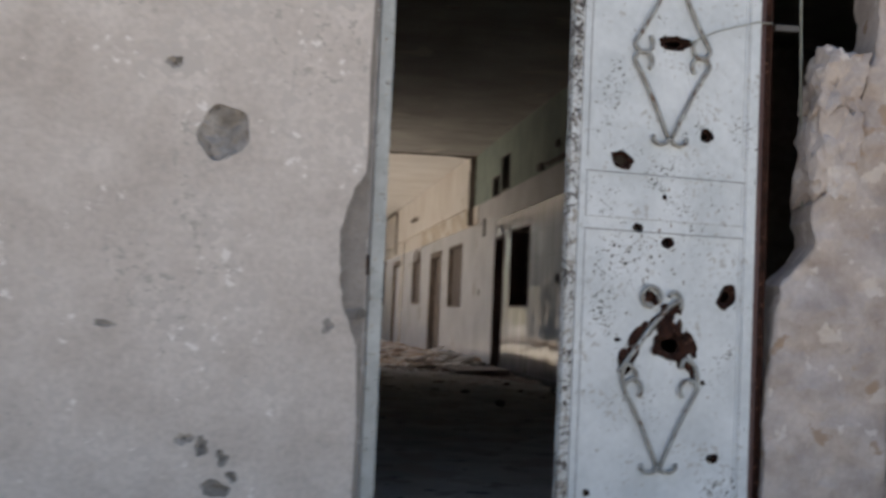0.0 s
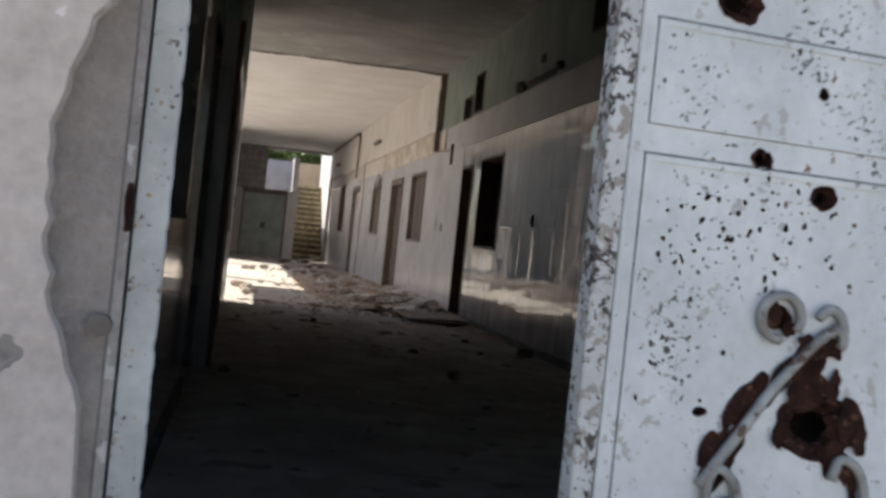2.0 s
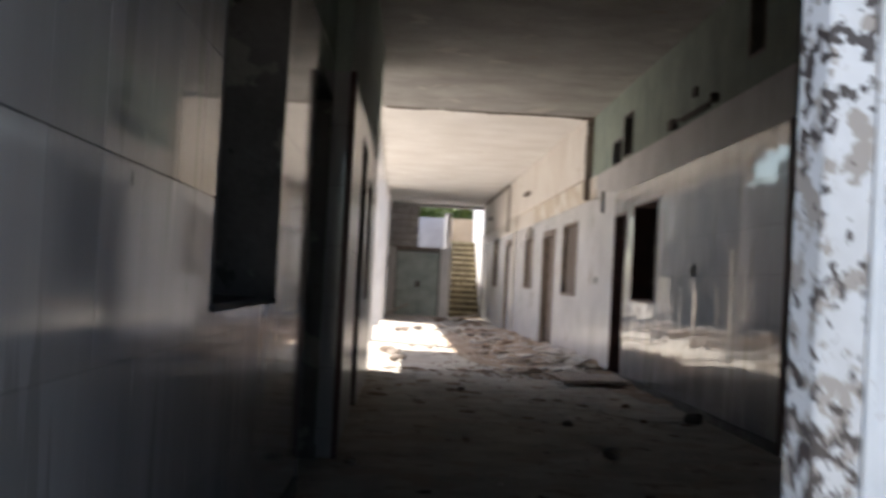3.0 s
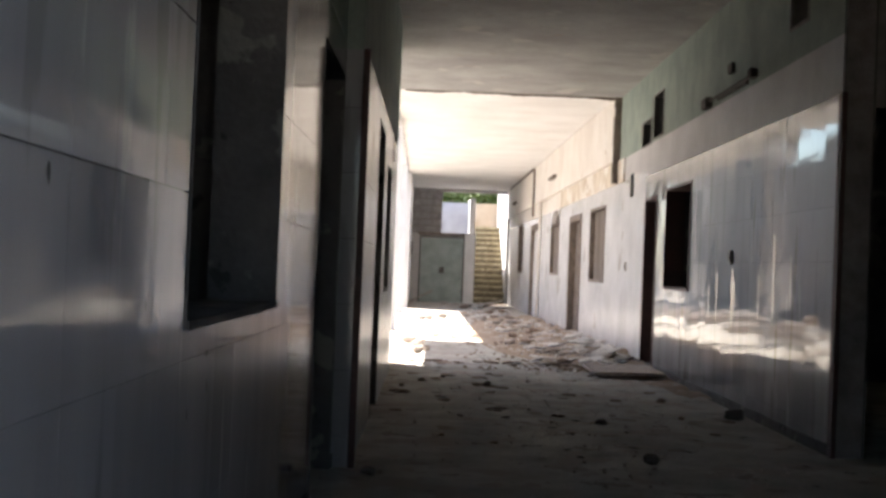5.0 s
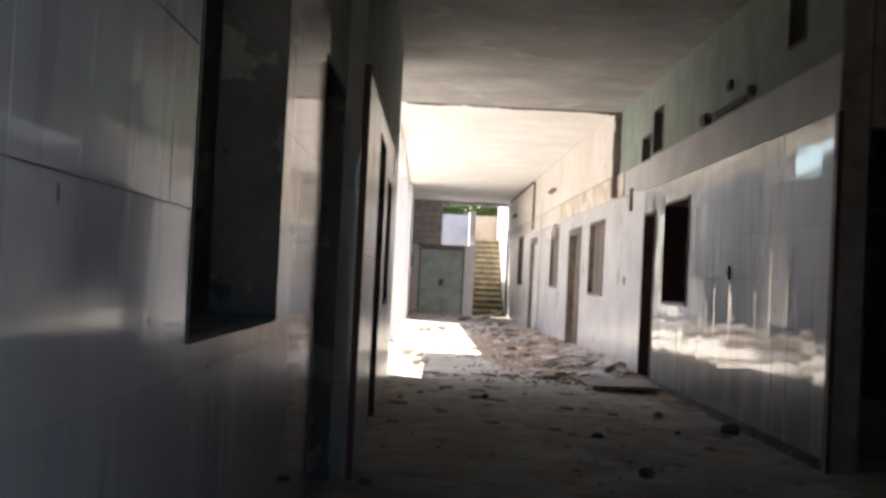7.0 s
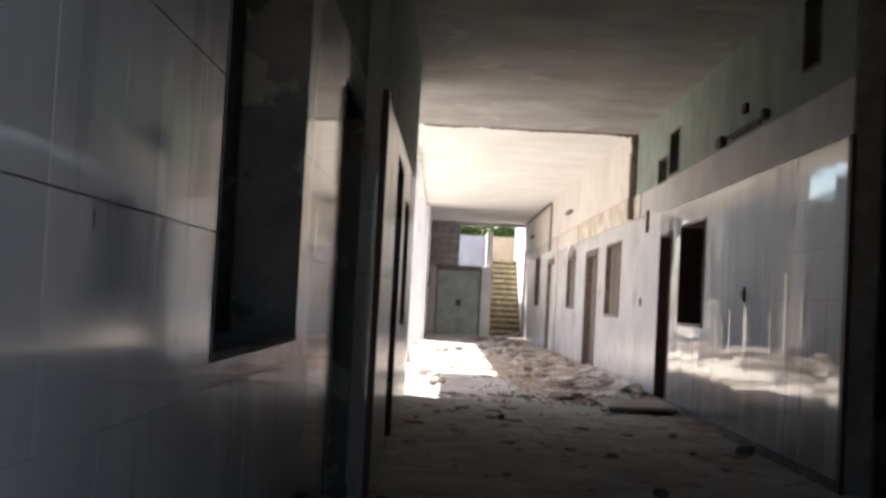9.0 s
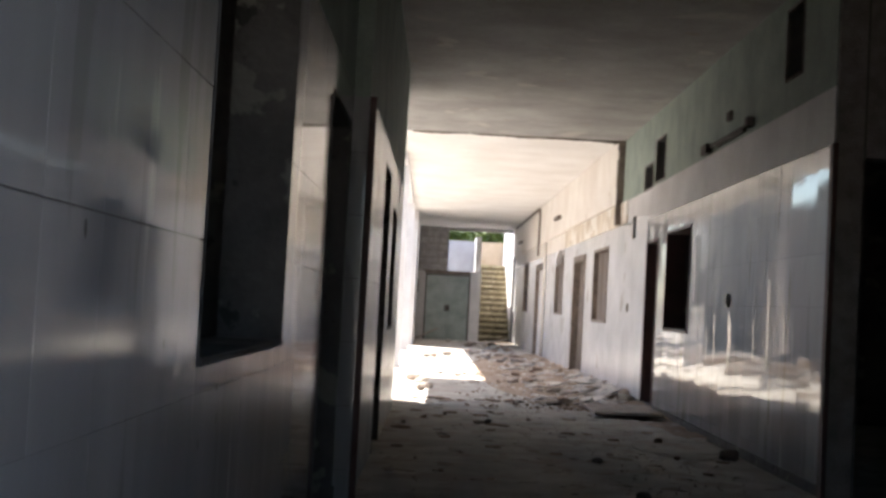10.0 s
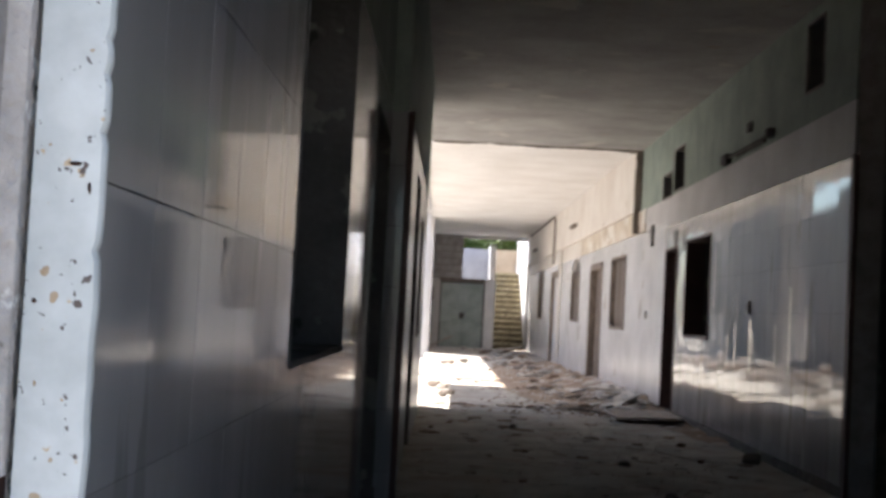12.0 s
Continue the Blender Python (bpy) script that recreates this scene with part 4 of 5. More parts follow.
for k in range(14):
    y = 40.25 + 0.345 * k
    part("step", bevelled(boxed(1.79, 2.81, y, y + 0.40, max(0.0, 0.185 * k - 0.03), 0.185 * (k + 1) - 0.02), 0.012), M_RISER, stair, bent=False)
    bm = bmesh.new()
    nose = [(1.785 + 0.103 * j, -0.05 + 0.035 * noise.noise(Vector((j * 0.9, k * 2.3, 4.0))) + 0.05 * (noise.noise(Vector((j * 0.5, k * 1.7, 9.0))) > 0.32)) for j in range(11)]
    sag = [0.02 + 0.014 * noise.noise(Vector((j * 0.7, k * 1.9, 1.0))) for j in range(11)]
    top = 0.185 * (k + 1)
    rows = [[bm.verts.new((a, y + b, top - 0.05)) for a, b in nose], [bm.verts.new((a, y + b, top + h)) for (a, b), h in zip(nose, sag)],
            [bm.verts.new((a, y + 0.38, top + h)) for (a, b), h in zip(nose, sag)], [bm.verts.new((a, y + 0.38, top - 0.05)) for a, b in nose]]
    for q in range(4):
        lower, upper = rows[q], rows[(q + 1) % 4]
        for j in range(10):
            bm.faces.new((lower[j], lower[j + 1], upper[j + 1], upper[j]))
    bm.faces.new([r[0] for r in rows])
    bm.faces.new([r[-1] for r in rows][::-1])
    part("tread", bm, M_STEP, stair, bent=False)
part("side_wall", boxed(1.60, 1.78, 40.2, 45.5, 0.0, 3.35), M_SUNWALL, stair, "white side wall", bent=False)
part("side_wall", boxed(2.82, 3.02, 40.2, 47.0, 0.0, 4.4), M_SUNWALL, stair, "white side wall", bent=False)
structure("wall_stair_head", boxed(0.0, 4.0, 47.0, 47.2, 0.0, 3.55), M_TAN, "sandy rendered wall at the stair head", "wall", bent=False)


def tree(x, y, z, height, spread, seed):
    rng = random.Random(seed)
    ob = holder("garden_tree", x, y, z)
    tagged(ob, "leafy green tree behind the sandy wall", "tree", "trees behind the wall")
    trunk = bmesh.new()
    tube(trunk, [(x, y, z), (x + 0.05, y, z + height * 0.3), (x - 0.04, y + 0.05, z + height * 0.6)], [0.13, 0.10, 0.06], 8)
    tips = []
    for k in range(7):
        a = k * 0.9 + rng.random()
        base = Vector((x, y, z + height * rng.uniform(0.25, 0.55)))
        tip = base + Vector((math.cos(a) * spread * rng.uniform(0.5, 0.9), math.sin(a) * spread * 0.7, height * rng.uniform(0.15, 0.4)))
        tube(trunk, [base, (base + tip) / 2 + Vector((0, 0, 0.1)), tip], [0.05, 0.035, 0.015], 5)
        tips += [tip, (base + tip) / 2]
    part("trunk", trunk, M_BARK, ob, bent=False)
    crown = bmesh.new()
    for _ in range(4200):
        c = rng.choice(tips)
        p = c + Vector((rng.gauss(0, 0.32), rng.gauss(0, 0.32), rng.gauss(0.1, 0.28)))
        s = rng.uniform(0.06, 0.12)
        m = Euler((rng.uniform(-1, 1), rng.uniform(-1, 1), rng.uniform(0, 6.3))).to_matrix()
        vs = [crown.verts.new(p + m @ Vector(q)) for q in ((-s, 0, 0), (0, -s * 0.45, 0.02), (s, 0, 0), (0, s * 0.45, 0.02))]
        crown.faces.new(vs)
    part("crown", crown, M_LEAF, ob, bent=False)


for k, (x, y) in enumerate(((0.2, 49.4), (1.5, 49.0), (2.8, 49.6), (4.1, 49.2), (0.9, 50.8), (2.2, 51.0))):
    tree(x, y, 0.8, 3.9, 1.2, 90 + k)
structure("backdrop_earth", boxed(-2.0, 7.0, 47.2, 54.0, -0.2, 0.8), M_GROUND, "raised garden earth behind the wall", "ground", bent=False)

# courtyard
structure("pavement", boxed(-6.0, -0.3, 14.2, 60.0, -0.2, -0.03), M_PAVING, "rubble-strewn paving of the open courtyard", "pavement", bent=False)
bm = boxed(-6.2, -6.0, 14.2, 44.0, -0.2, 5.05)
box(bm, -6.2, -6.0, 44.0, 62.0, -0.2, 6.6)
structure("wall_courtyard", bm, M_COURT, "bare grey boundary wall along the courtyard", "wall", bent=False)
structure("wall_court_end", boxed(-6.2, -4.4, 14.0, 14.2, -0.2, CEIL_Z), M_COURT, "bare grey end wall of the courtyard", "wall", bent=False)
structure("column_1", boxed(-0.31, -0.07, 21.4, 21.75, 0.0, 3.50), M_SUNWALL, "white painted corridor column beside the courtyard", "column")
structure("column_2", boxed(-0.31, -0.06, 29.5, 29.85, 0.0, 3.50), M_SUNWALL, "white painted corridor column beside the courtyard", "column")
structure("wall_far_west", boxed(-WALL, 0.0, 33.35, END_Y, 0.0, CEIL_Z), M_WHITEWALL, "white corridor wall near the gate", "wall")

# ---- fixtures ----
lamp = holder("tube_light", XR - 0.03, 10.75, 2.78)
tagged(lamp, "broken fluorescent batten hanging aslant on the wall", "lamp")
part("batten", bevelled(boxed(XR - 0.05, XR - 0.024, 9.95, 11.60, 2.770, 2.795), 0.006), M_LAMP, lamp)
part("end_cap", bevelled(boxed(XR - 0.075, XR - 0.01, 9.85, 9.95, 2.752, 2.835), 0.01), M_LAMP, lamp)
part("end_cap", bevelled(boxed(XR - 0.075, XR - 0.01, 11.52, 11.74, 2.72, 2.82), 0.01), M_LAMP, lamp)
part("wall_plate", boxed(XR - 0.02, XR + 0.004, 10.2, 11.3, 2.755, 2.79), M_LAMP, lamp)
bm = bevelled(boxed(XR - 0.03, XR + 0.005, 10.72, 10.86, 2.93, 3.02), 0.008)
tagged(rooted("junction_box", bm, M_LAMP), "small dark junction box on green paint", "junction box")
bm = tube(bmesh.new(), [(XR - 0.012, 17.2, 2.39), (XR - 0.012, 16.6, 2.36)], 0.008)
tagged(rooted("cable_stub", bm, M_WIRE), "short loose cable on the wall", "cable")
for y, z, w in ((10.58, 1.30, 0.042), (16.62, 1.22, 0.045)):
    sw = holder("light_switch", XR - 0.01, y, z)
    tagged(sw, "small dark wall switch box on the tiles", "switch", "wall switches")
    part("plate", bevelled(boxed(XR - 0.018, XR, y - w, y + w, z - 0.06, z + 0.06), 0.004), M_PLASTIC, sw)
    part("rocker", bevelled(boxed(XR - 0.024, XR - 0.017, y - w * 0.5, y + w * 0.5, z - 0.03, z + 0.03), 0.003), M_SWITCH, sw)
tagged(rooted("slot_cover", boxed(XR + 0.10, XR + 0.115, 16.2, 16.52, 2.15, 2.45), M_METAL), "dark metal cover in a wall slot", "cover")
for y in (25.8, 36.4):
    bm = bevelled(boxed(XR - 0.16, XR - 0.08, y - 0.45, y + 0.45, 3.02, 3.09), 0.01)
    tagged(rooted("wall_bracket", bm, M_WOODFRAME), "brown wall bracket above a window", "bracket", "brackets above the windows")
bm = tube(bmesh.new(), [(XR - 0.05, 29.0, 0.05), (XR - 0.05, 29.0, 2.0), (XR - 0.05, 29.0, CEIL_Z)], 0.035, 8)
tagged(rooted("drain_pipe", bm, M_CREAM, smooth=True), "cream painted pipe running up the wall", "pipe")

bm = tube(bmesh.new(), [(XR - 0.115, 30.2, 2.42), (XR - 0.115, 30.2, 3.50), (XR - 0.115, 30.3, 3.57), (XR - 0.115, 30.6, 3.59), (XR - 0.115, 38.5, 3.59)], 0.026, 8)
tagged(rooted("conduit", bm, M_WOODFRAME, smooth=True), "brown conduit running up and along the upper wall", "conduit")

# ---- debris ----
rng = random.Random(21)


def debris(name, x, y, sx, sy, sz, mat, label, category, group, seed, z=0.0, tilt=0.0):
    bm = chunk(bmesh.new(), 0, 0, 0, sx, sy, sz, seed, 2, 0.35)
    for v in bm.verts:
        v.co.z += tilt * (v.co.x + sx)
        v.co += Vector((bend(x, y), y, z))
    return tagged(rooted(name, bm, mat, bent=False, base=True), label, category, group)


KINDS = ((M_RUBBLE, "pale broken plaster lump on the floor"), (M_RUBBLEPALE, "white plaster fragment on the floor"), (M_RUBBLEBROWN, "brown earthy rubble lump on the floor"))
for k in range(120):
    y = 14.8 + 13.0 * rng.random() ** 1.5
    x = rng.triangular(1.5, 3.0, 2.85)
    s = rng.uniform(0.025, 0.085)
    mat, label = rng.choice(KINDS)
    debris("rubble_lump", x, y, s, s * rng.uniform(0.6, 1.2), s * rng.uniform(0.2, 0.5), mat, label, "rubble", "rubble along the wall", 300 + k, 0.0, rng.uniform(-0.1, 0.2))
for k in range(34):
    y = rng.uniform(14.6, 18.6)
    x = rng.triangular(2.1, 3.0, 2.75)
    s = rng.uniform(0.07, 0.19)
    debris("plaster_slab", x, y, s, s * rng.uniform(0.5, 1.0), 0.016, M_RUBBLEPALE if k % 4 else M_RUBBLE, "flat piece of fallen plaster facing", "rubble", "fallen facing slabs", 400 + k, rng.uniform(0.0, 0.10) * (x > 2.4), rng.uniform(-0.05, 0.4))
for k in range(70):
    y = rng.uniform(22.0, 39.3)
    x = rng.triangular(0.9, 3.0, 2.5)
    s = rng.uniform(0.04, 0.12)
    mat, label = rng.choice(KINDS)
    debris("rubble_lump", x, y, s, s * rng.uniform(0.6, 1.2), s * rng.uniform(0.2, 0.45), mat, label, "rubble", "rubble along the wall", 500 + k)
for k in range(16):
    y = rng.uniform(15.2, 17.6)
    x = rng.uniform(2.45, 2.92)
    s = rng.uniform(0.09, 0.20)
    debris("plaster_slab", x, y, s, s * rng.uniform(0.5, 0.9), 0.022, M_RUBBLEPALE, "flat piece of fallen plaster facing", "rubble", "fallen facing slabs", 700 + k, 0.012 * k, rng.uniform(-0.1, 0.35))
slab = bevelled(boxed(2.28, 3.0, 13.05, 14.2, 0.03, 0.065), 0.008)
for v in slab.verts:
    v.co.y += 0.35 * (v.co.x - 2.6) * -0.6 + 0.03 * noise.noise(v.co * 5)
    v.co.z += 0.04 * (v.co.x - 2.28)
tagged(rooted("fallen_slab", slab, M_RUBBLE, base=True), "large flat fallen facing slab beside the wall", "slab")
for x, y, size, mat in ((1.80, 8.93, 0.055, M_DARKSTONE), (1.85, 7.08, 0.075, M_DARKSTONE), (2.93, 9.55, 0.10, M_DARKSTONE), (1.08, 11.74, 0.05, M_DARKSTONE), (0.66, 12.43, 0.03, M_RUBBLE), (0.46, 12.0, 0.028, M_RUBBLEBROWN),
                        (0.27, 11.3, 0.03, M_RUBBLEBROWN), (2.49, 9.43, 0.035, M_RUBBLEBROWN), (2.55, 10.66, 0.05, M_RUBBLEBROWN), (0.35, 15.9, 0.11, M_RUBBLE), (0.45, 16.4, 0.09, M_RUBBLE), (1.50, 12.25, 0.025, M_RUBBLE), (0.22, 6.3, 0.05, M_DARKSTONE)):
    debris("clod", x, y, size * 0.72, size * 0.6, size * 0.42, mat, "earthy clod lying on the dusty floor", "clod", "clods on the floor", int(1000 * x + y))
for x, y, a in ((0.35, 38.8, 0.5), (2.75, 39.2, -0.6), (2.5, 38.2, 0.2)):
    bm = boxed(x - 0.35, x + 0.35, y - 0.08, y + 0.08, 0.0, 0.05)
    for v in bm.verts:
        v.co.z += max(0, (v.co.x - x + 0.35) * a)
    tagged(rooted("broken_board", bevelled(bm, 0.005), M_RUBBLE, base=True), "pale broken board leaning on the debris", "board", "broken boards")
bm = bmesh.new()
loop = ragged(2.62, 10.2, 0.34, 0.75, 20, 0.12, 77)
low = [bm.verts.new((a, b, 0.0)) for a, b in loop]
high = [bm.verts.new((a, b, 0.010 + 0.008 * noise.noise(Vector((a * 3, b * 3, 0))))) for a, b in shrunk(loop, 0.97)]
bm.faces.new(high)
for k in range(20):
    bm.faces.new((low[k], low[(k + 1) % 20], high[(k + 1) % 20], high[k]))
tagged(rooted("crumpled_sheet", bm, M_FLOOR, base=True), "thin dusty sheet lying flat beside the wall", "sheet")
bm = bmesh.new()
loop = ragged(2.15, 22.0, 0.80, 8.2, 64, 0.16, 78)
low = [bm.verts.new((min(a, 3.06), b, 0.0)) for a, b in loop]
high = [bm.verts.new((min(a, 3.05), b, 0.007)) for a, b in shrunk(loop, 0.985)]
bm.faces.new(high)
for k in range(len(low)):
    j = (k + 1) % len(low)
    bm.faces.new((low[k], low[j], high[j], high[k]))
tagged(rooted("earth_spread", bm, M_EARTH, base=True), "thin spread of brown earth and dust under the rubble", "dust", kind="stuff")
bm = bmesh.new()
for k in range(2200):
    y = 5.5 + 33 * rng.random()
    x = rng.triangular(0.2, 3.0, 2.3)
    s = rng.uniform(0.005, 0.019)
    a = rng.uniform(0, 6.3)
    vs = [bm.verts.new((x + s * math.cos(a + 2.1 * j) * rng.uniform(0.6, 1.3), y + s * math.sin(a + 2.1 * j) * rng.uniform(0.6, 1.3), 0.0)) for j in range(3)]
    tip = bm.verts.new((x, y, s * rng.uniform(0.4, 0.9)))
    for j in range(3):
        bm.faces.new((vs[j], vs[(j + 1) % 3], tip))
tagged(rooted("grit", bm, M_RUBBLE), "fine broken plaster grit scattered over the floor", "grit", kind="stuff")

for name, mat, count, low, high, label in (("brown_grit", M_RUBBLEBROWN, 800, 0.010, 0.036, "brown crumbled earth and plaster on the floor"), ("pale_grit", M_RUBBLEPALE, 420, 0.010, 0.036, "white plaster crumbs on the floor")):
    bm = bmesh.new()
    for k in range(count):
        y = 13.8 + 15 * rng.random() ** 1.3
        x = rng.triangular(0.7, 3.0, 2.6)
        s = rng.uniform(low, high)
        a = rng.uniform(0, 6.3)
        vs = [bm.verts.new((x + s * math.cos(a + 1.57 * j) * rng.uniform(0.6, 1.3), y + s * math.sin(a + 1.57 * j) * rng.uniform(0.6, 1.3), 0.0)) for j in range(4)]
        tip = [bm.verts.new(v.co * 0.55 + Vector((x, y, s * rng.uniform(0.5, 1.1))) * 0.45 + Vector((0, 0, s * 0.25))) for v in vs]
        bm.faces.new(tip)
        for j in range(4):
            bm.faces.new((vs[j], vs[(j + 1) % 4], tip[(j + 1) % 4], tip[j]))
    tagged(rooted(name, bm, mat), label, "grit", kind="stuff")

# low heap of earth and crumbled plaster against the east wall
bm = bmesh.new()
rows = []
for k in range(131):
    y = 11.0 + 0.15 * k
    reach = 0.10 + 0.62 * max(0.0, min(1.0, (y - 12.2) / 3.0)) * max(0.25, min(1.0, (29.5 - y) / 9.0))
    tall = 0.035 + 0.10 * max(0.0, min(1.0, (y - 13.5) / 2.0)) * max(0.2, min(1.0, (27.0 - y) / 7.0))
    row = []
    for j in range(13):
        f = j / 12
        x = 3.085 - (0.15 + reach) * (1 - f)
        lump = 0.55 + 0.9 * noise.noise(Vector((x * 4, y * 2.2, 1.0))) + 0.45 * noise.noise(Vector((x * 13, y * 8, 2.0)))
        row.append(bm.verts.new((x, y, -0.004 + max(0.0, tall * lump * min(1.0, f * 2.2) ** 0.8))))
    rows.append(row)
for a, b in zip(rows[:-1], rows[1:]):
    for j in range(12):
        bm.faces.new((a[j], a[j + 1], b[j + 1], b[j]))
tagged(rooted("rubble_heap", bm, M_EARTH), "low heap of brown earth and crumbled plaster against the wall", "rubble heap", kind="stuff")
rng = random.Random(35)
for k in range(46):
    y = 14.4 + 8.5 * rng.random() ** 1.4
    x = rng.triangular(1.9, 3.0, 2.7)
    size = rng.uniform(0.08, 0.24)
    bm = bmesh.new()
    loop = ragged(0, 0, size, size * rng.uniform(0.45, 0.8), 9, 0.22, 1500 + k, rng.uniform(0, 3.1))
    thick = rng.uniform(0.012, 0.03)
    low = [bm.verts.new((a, b, 0.0)) for a, b in loop]
    high = [bm.verts.new((a * 0.97, b * 0.97, thick)) for a, b in loop]
    bm.faces.new(low[::-1])
    bm.faces.new(high)
    for j in range(9):
        bm.faces.new((low[j], low[(j + 1) % 9], high[(j + 1) % 9], high[j]))
    tilt = Euler((rng.uniform(-0.16, 0.22), rng.uniform(-0.28, 0.16), 0)).to_matrix()
    for v in bm.verts:
        v.co = tilt @ v.co
    lift = -min(v.co.z for v in bm.verts) + (0.07 * max(0.0, x - 2.3) if 14.5 < y < 22 else 0.0)
    for v in bm.verts:
        v.co += Vector((bend(x, y), y, lift))
    tagged(rooted("plaster_slab", bm, M_RUBBLEPALE if k % 3 else M_RUBBLE, bent=False, base=True), "flat broken piece of fallen plaster facing", "rubble", "fallen facing slabs")
for k in range(36):
    x = 0.25 + 2.3 * rng.random()
    y = 14.55 + 0.10 * (x - 0.3) + rng.gauss(0, 0.10)
    size = rng.uniform(0.015, 0.05)
    mat, label = KINDS[rng.randrange(3)]
    debris("rubble_lump", x, y, size * 1.5, size * 0.7, size * 0.35, mat, label, "rubble", "crumbs along the floor seam", 1700 + k)
for x, y, size in ((0.22, 18.0, 0.10), (0.36, 17.7, 0.08), (0.30, 17.2, 0.06), (0.55, 26.5, 0.09), (0.85, 27.5, 0.10), (0.40, 26.2, 0.08), (0.62, 19.9, 0.05), (0.9, 19.6, 0.05)):
    debris("rubble_lump", x, y, size, size * 0.8, size * 0.55, M_RUBBLE, "broken lump lying in the patch of sunlight", "rubble", "lumps in the sunlight", int(1900 + 100 * x + y))

# flat scraps of plaster and trodden earth on the near floor
rng = random.Random(58)
for k in range(54):
    y = 7.2 + 7.4 * rng.random() ** 0.8
    x = rng.choice((rng.uniform(0.25, 1.2), rng.uniform(1.0, 2.9)))
    size = rng.uniform(0.025, 0.085)
    bm = bmesh.new()
    loop = ragged(x, y, size, size * rng.uniform(0.5, 1.6), 11, 0.34, 2100 + k, rng.uniform(0, 3.1))
    low = [bm.verts.new((a, b, 0.0)) for a, b in loop]
    high = [bm.verts.new((a, b, rng.uniform(0.004, 0.014))) for a, b in shrunk(loop, 0.9)]
    bm.faces.new(high)
    for j in range(11):
        bm.faces.new((low[j], low[(j + 1) % 11], high[(j + 1) % 11], high[j]))
    mat, label = ((M_RUBBLEBROWN, "flat crumbled scrap of brown earth on the floor"), (M_RUBBLE, "flat scrap of broken plaster on the floor"), (M_EARTH, "trodden patch of brown dust on the floor"))[k % 3]
    tagged(rooted("floor_scrap", bm, mat, bent=False, base=True), label, "scrap", "scraps on the near floor")

# rubble heaped in the sun along the open side passage
rng = random.Random(64)
for k in range(110):
    y = 15.0 + 24.0 * rng.random()
    x = rng.uniform(-3.6, -0.45)
    size = rng.uniform(0.07, 0.26)
    mat, label = KINDS[rng.randrange(3)]
    debris("rubble_lump", x, y, size, size * rng.uniform(0.6, 1.2), size * rng.uniform(0.3, 0.7), mat, label.replace("the floor", "the courtyard"), "rubble", "rubble in the courtyard", 1300 + k, -0.03)

# ---- wall tiles, piece by piece ----
TILE_W, TILE_H, TILE_Z = 0.32, 0.36, 0.17
tile_shapes = {}


def tile_mesh(w, h, mat):
    key = (round(w, 3), round(h, 3), mat.name)
    if key not in tile_shapes:
        bm = boxed(-0.004, 0.004, -w / 2, w / 2, -h / 2, h / 2)
        bmesh.ops.recalc_face_normals(bm, faces=bm.faces[:])
        me = bpy.data.meshes.new("tile")
        bm.to_mesh(me)
        bm.free()
        me.materials.append(mat)
        tile_shapes[key] = me
    return tile_shapes[key]


def tile_field(wall, x, y0, y1, holes, seed, lean=0.002, mat=M_TILE):
    r = random.Random(seed)
    base = place_of(wall)
    gap = 0.0005
    rows = [0.0] + [TILE_Z + TILE_H * k for k in range(7)]
    cols = [y0 + TILE_W * k for k in range(int((y1 - y0) / TILE_W) + 1)] + [y1]
    for k, (za, zb) in enumerate(zip(rows[:-1], rows[1:])):
        low, high = [0.0014 if j in (4, 5) else 0.0004 for j in (k, k + 1)]
        for ya, yb in zip(cols[:-1], cols[1:]):
            if yb - ya < 0.02:
                continue
            for a0, a1, b0, b1 in minus((ya + gap, yb - gap, za + low, zb - high), holes):
                ob = new("tile", tile_mesh(a1 - a0, b1 - b0, mat))
                ob.parent = wall
                ob.location = Vector((x, (a0 + a1) / 2, (b0 + b1) / 2)) - base
                ob.rotation_euler = (0, r.gauss(0, lean), r.gauss(0, lean))


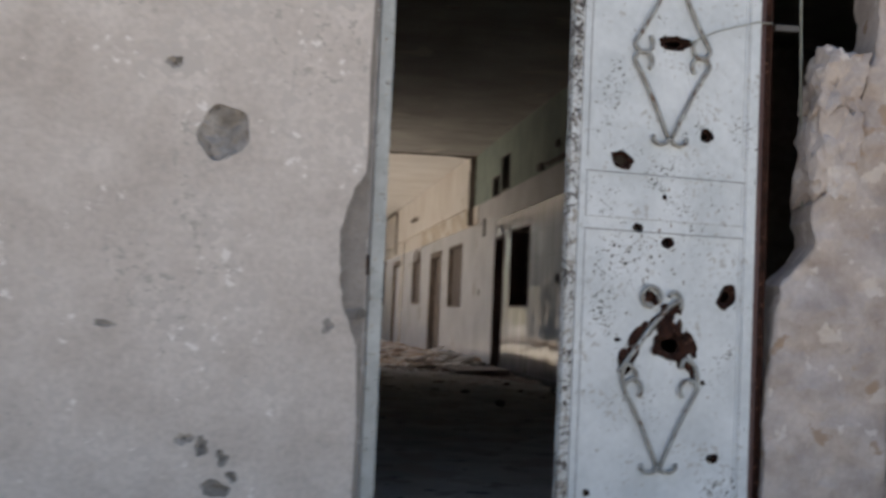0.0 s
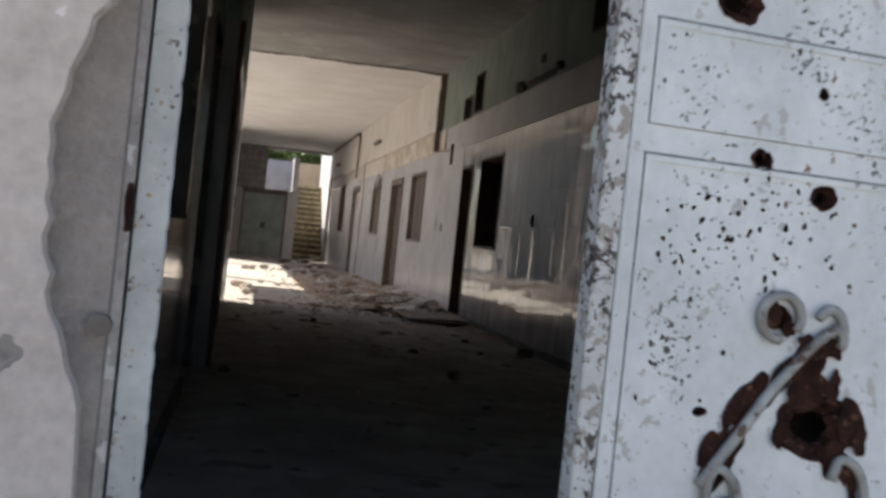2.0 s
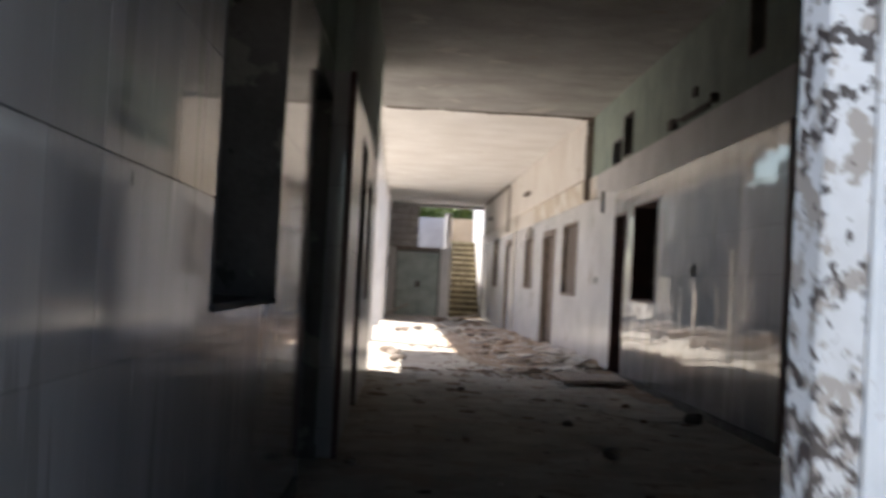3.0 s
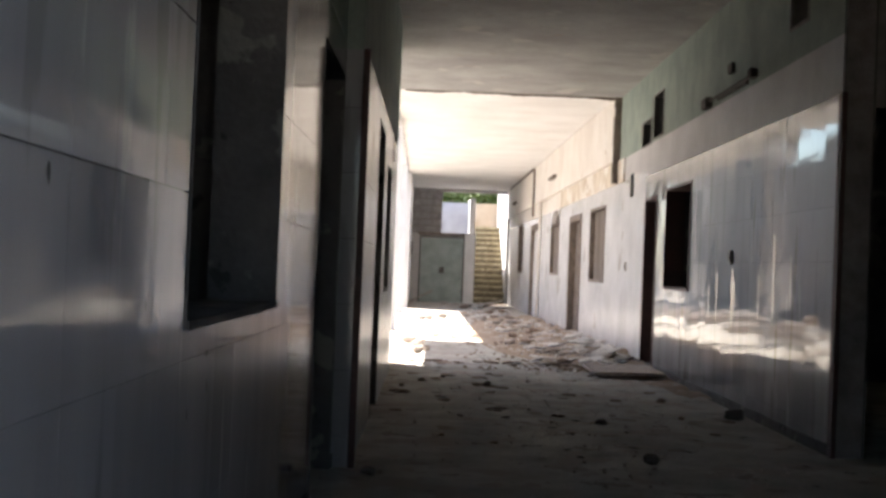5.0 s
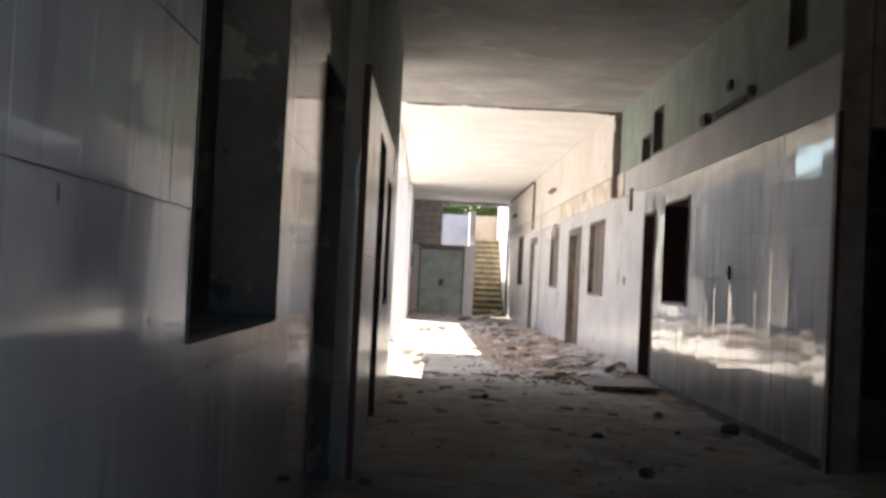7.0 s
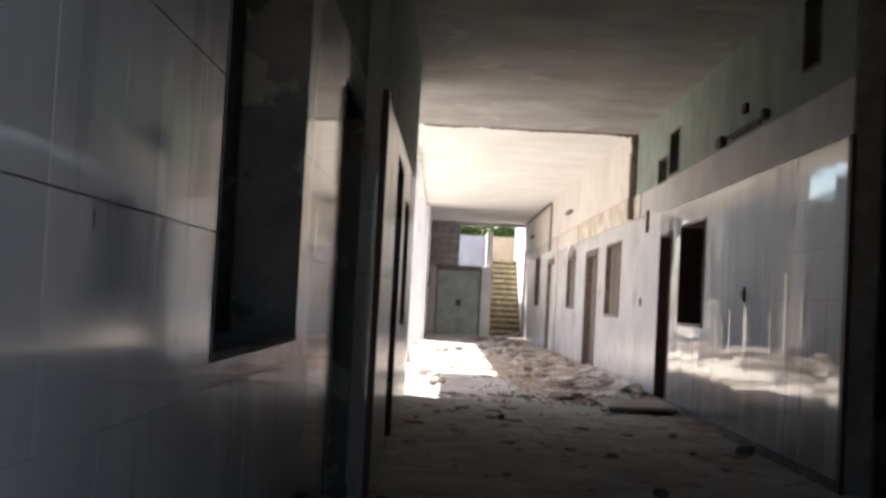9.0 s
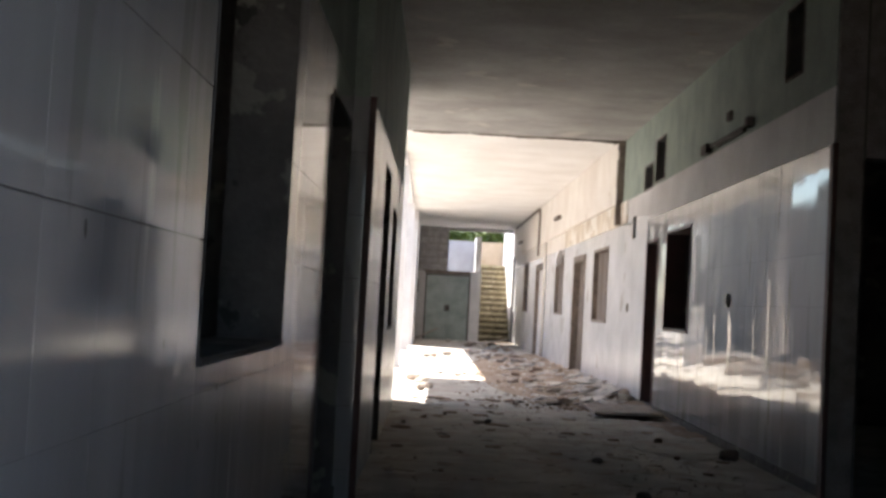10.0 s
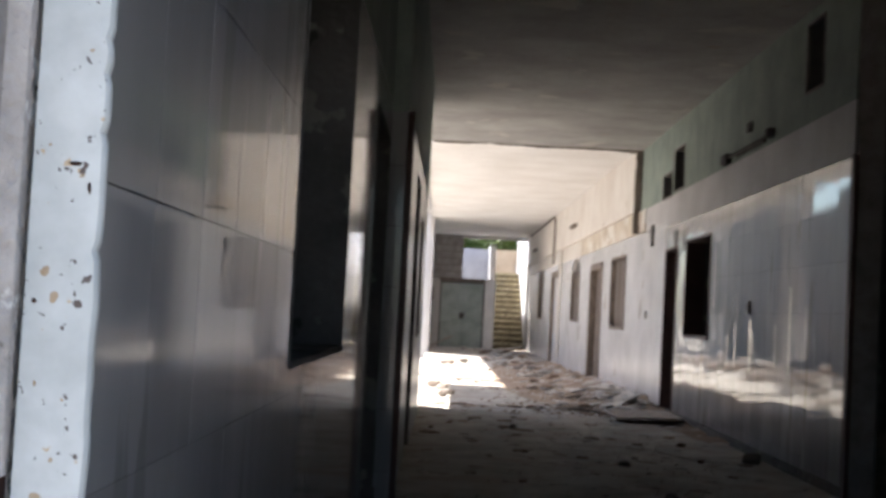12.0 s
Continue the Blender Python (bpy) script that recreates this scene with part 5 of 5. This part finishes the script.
tile_field(left_wall, -0.006, 0.13, STEP_Y0 - 0.008, LEFT_HOLES[:2], 1, 0.0013)
tile_field(step_wall, STEP_X - 0.006, STEP_Y0, STEP_Y1, LEFT_HOLES, 3, 0.002, M_SHEEN)
for za, zb in zip([0.0] + [TILE_Z + TILE_H * k for k in range(6)], [TILE_Z + TILE_H * k for k in range(6)] + [TILE_TOP - 0.04]):
    part("tile", boxed(0.0, STEP_X - 0.005, STEP_Y0 - 0.010, STEP_Y0 - 0.002, za + 0.0014, zb - 0.0014), M_TILE, step_wall, bent=False)
tile_field(right_wall, XR + 0.006, 7.7, 15.24, RIGHT_HOLES[:2] + RIGHT_HOLES[10:], 2, 0.005)

# bright streaks on the east wall's tiles: facets tilted to mirror the sunlit floor
for k, (y, w, z0, z1) in enumerate(((11.10, 0.030, 0.72, 1.16), (11.42, 0.022, 0.74, 1.05), (10.50, 0.050, 0.70, 1.20), (10.42, 0.018, 0.78, 1.10), (9.18, 0.034, 0.76, 1.46), (9.62, 0.020, 0.80, 1.15), (12.12, 0.022, 1.30, 1.96), (8.72, 0.016, 0.9, 1.3))):
    bm = bmesh.new()
    steps = int((z1 - z0) / 0.05) + 1
    for j in range(steps):
        za, zb = z0 + (z1 - z0) * j / steps, z0 + (z1 - z0) * (j + 1) / steps
        row = []
        for z, proud in ((za, 0.0005), (zb, 0.0005 + (zb - za) * 0.135 * zb)):
            half = w * (0.62 + 0.45 * noise.noise(Vector((k * 3.1, z * 9, 0)))) + 0.002
            row.append([bm.verts.new((XR + 0.002 - proud, y - half, z)), bm.verts.new((XR + 0.002 - proud, y + half, z))])
        bm.faces.new((row[0][0], row[0][1], row[1][1], row[1][0]))
        top = [bm.verts.new((XR + 0.002, v.co.y, v.co.z)) for v in row[1]]
        bm.faces.new((row[1][0], row[1][1], top[1], top[0]))
    part("lime_run", bm, M_STREAK, right_wall, "pale streak on the tiles, facets tilted to mirror sunlit floor")

# dark nicks in the west wall's facing
for k, (y, z, w, h) in enumerate(((1.304, 1.219, 0.007, 0.018), (2.572, 0.889, 0.022, 0.009), (2.591, 0.81, 0.008, 0.018), (1.92, 1.02, 0.006, 0.010), (2.36, 0.77, 0.007, 0.014))):
    bm = bmesh.new()
    bm.faces.new([bm.verts.new((0.0 - 0.0005, a, b)) for a, b in ragged(y, z, w, h, 12, 0.25, 600 + k)])
    part("nick", bm, M_INNER, left_wall, "dark chipped nick", bent=False)
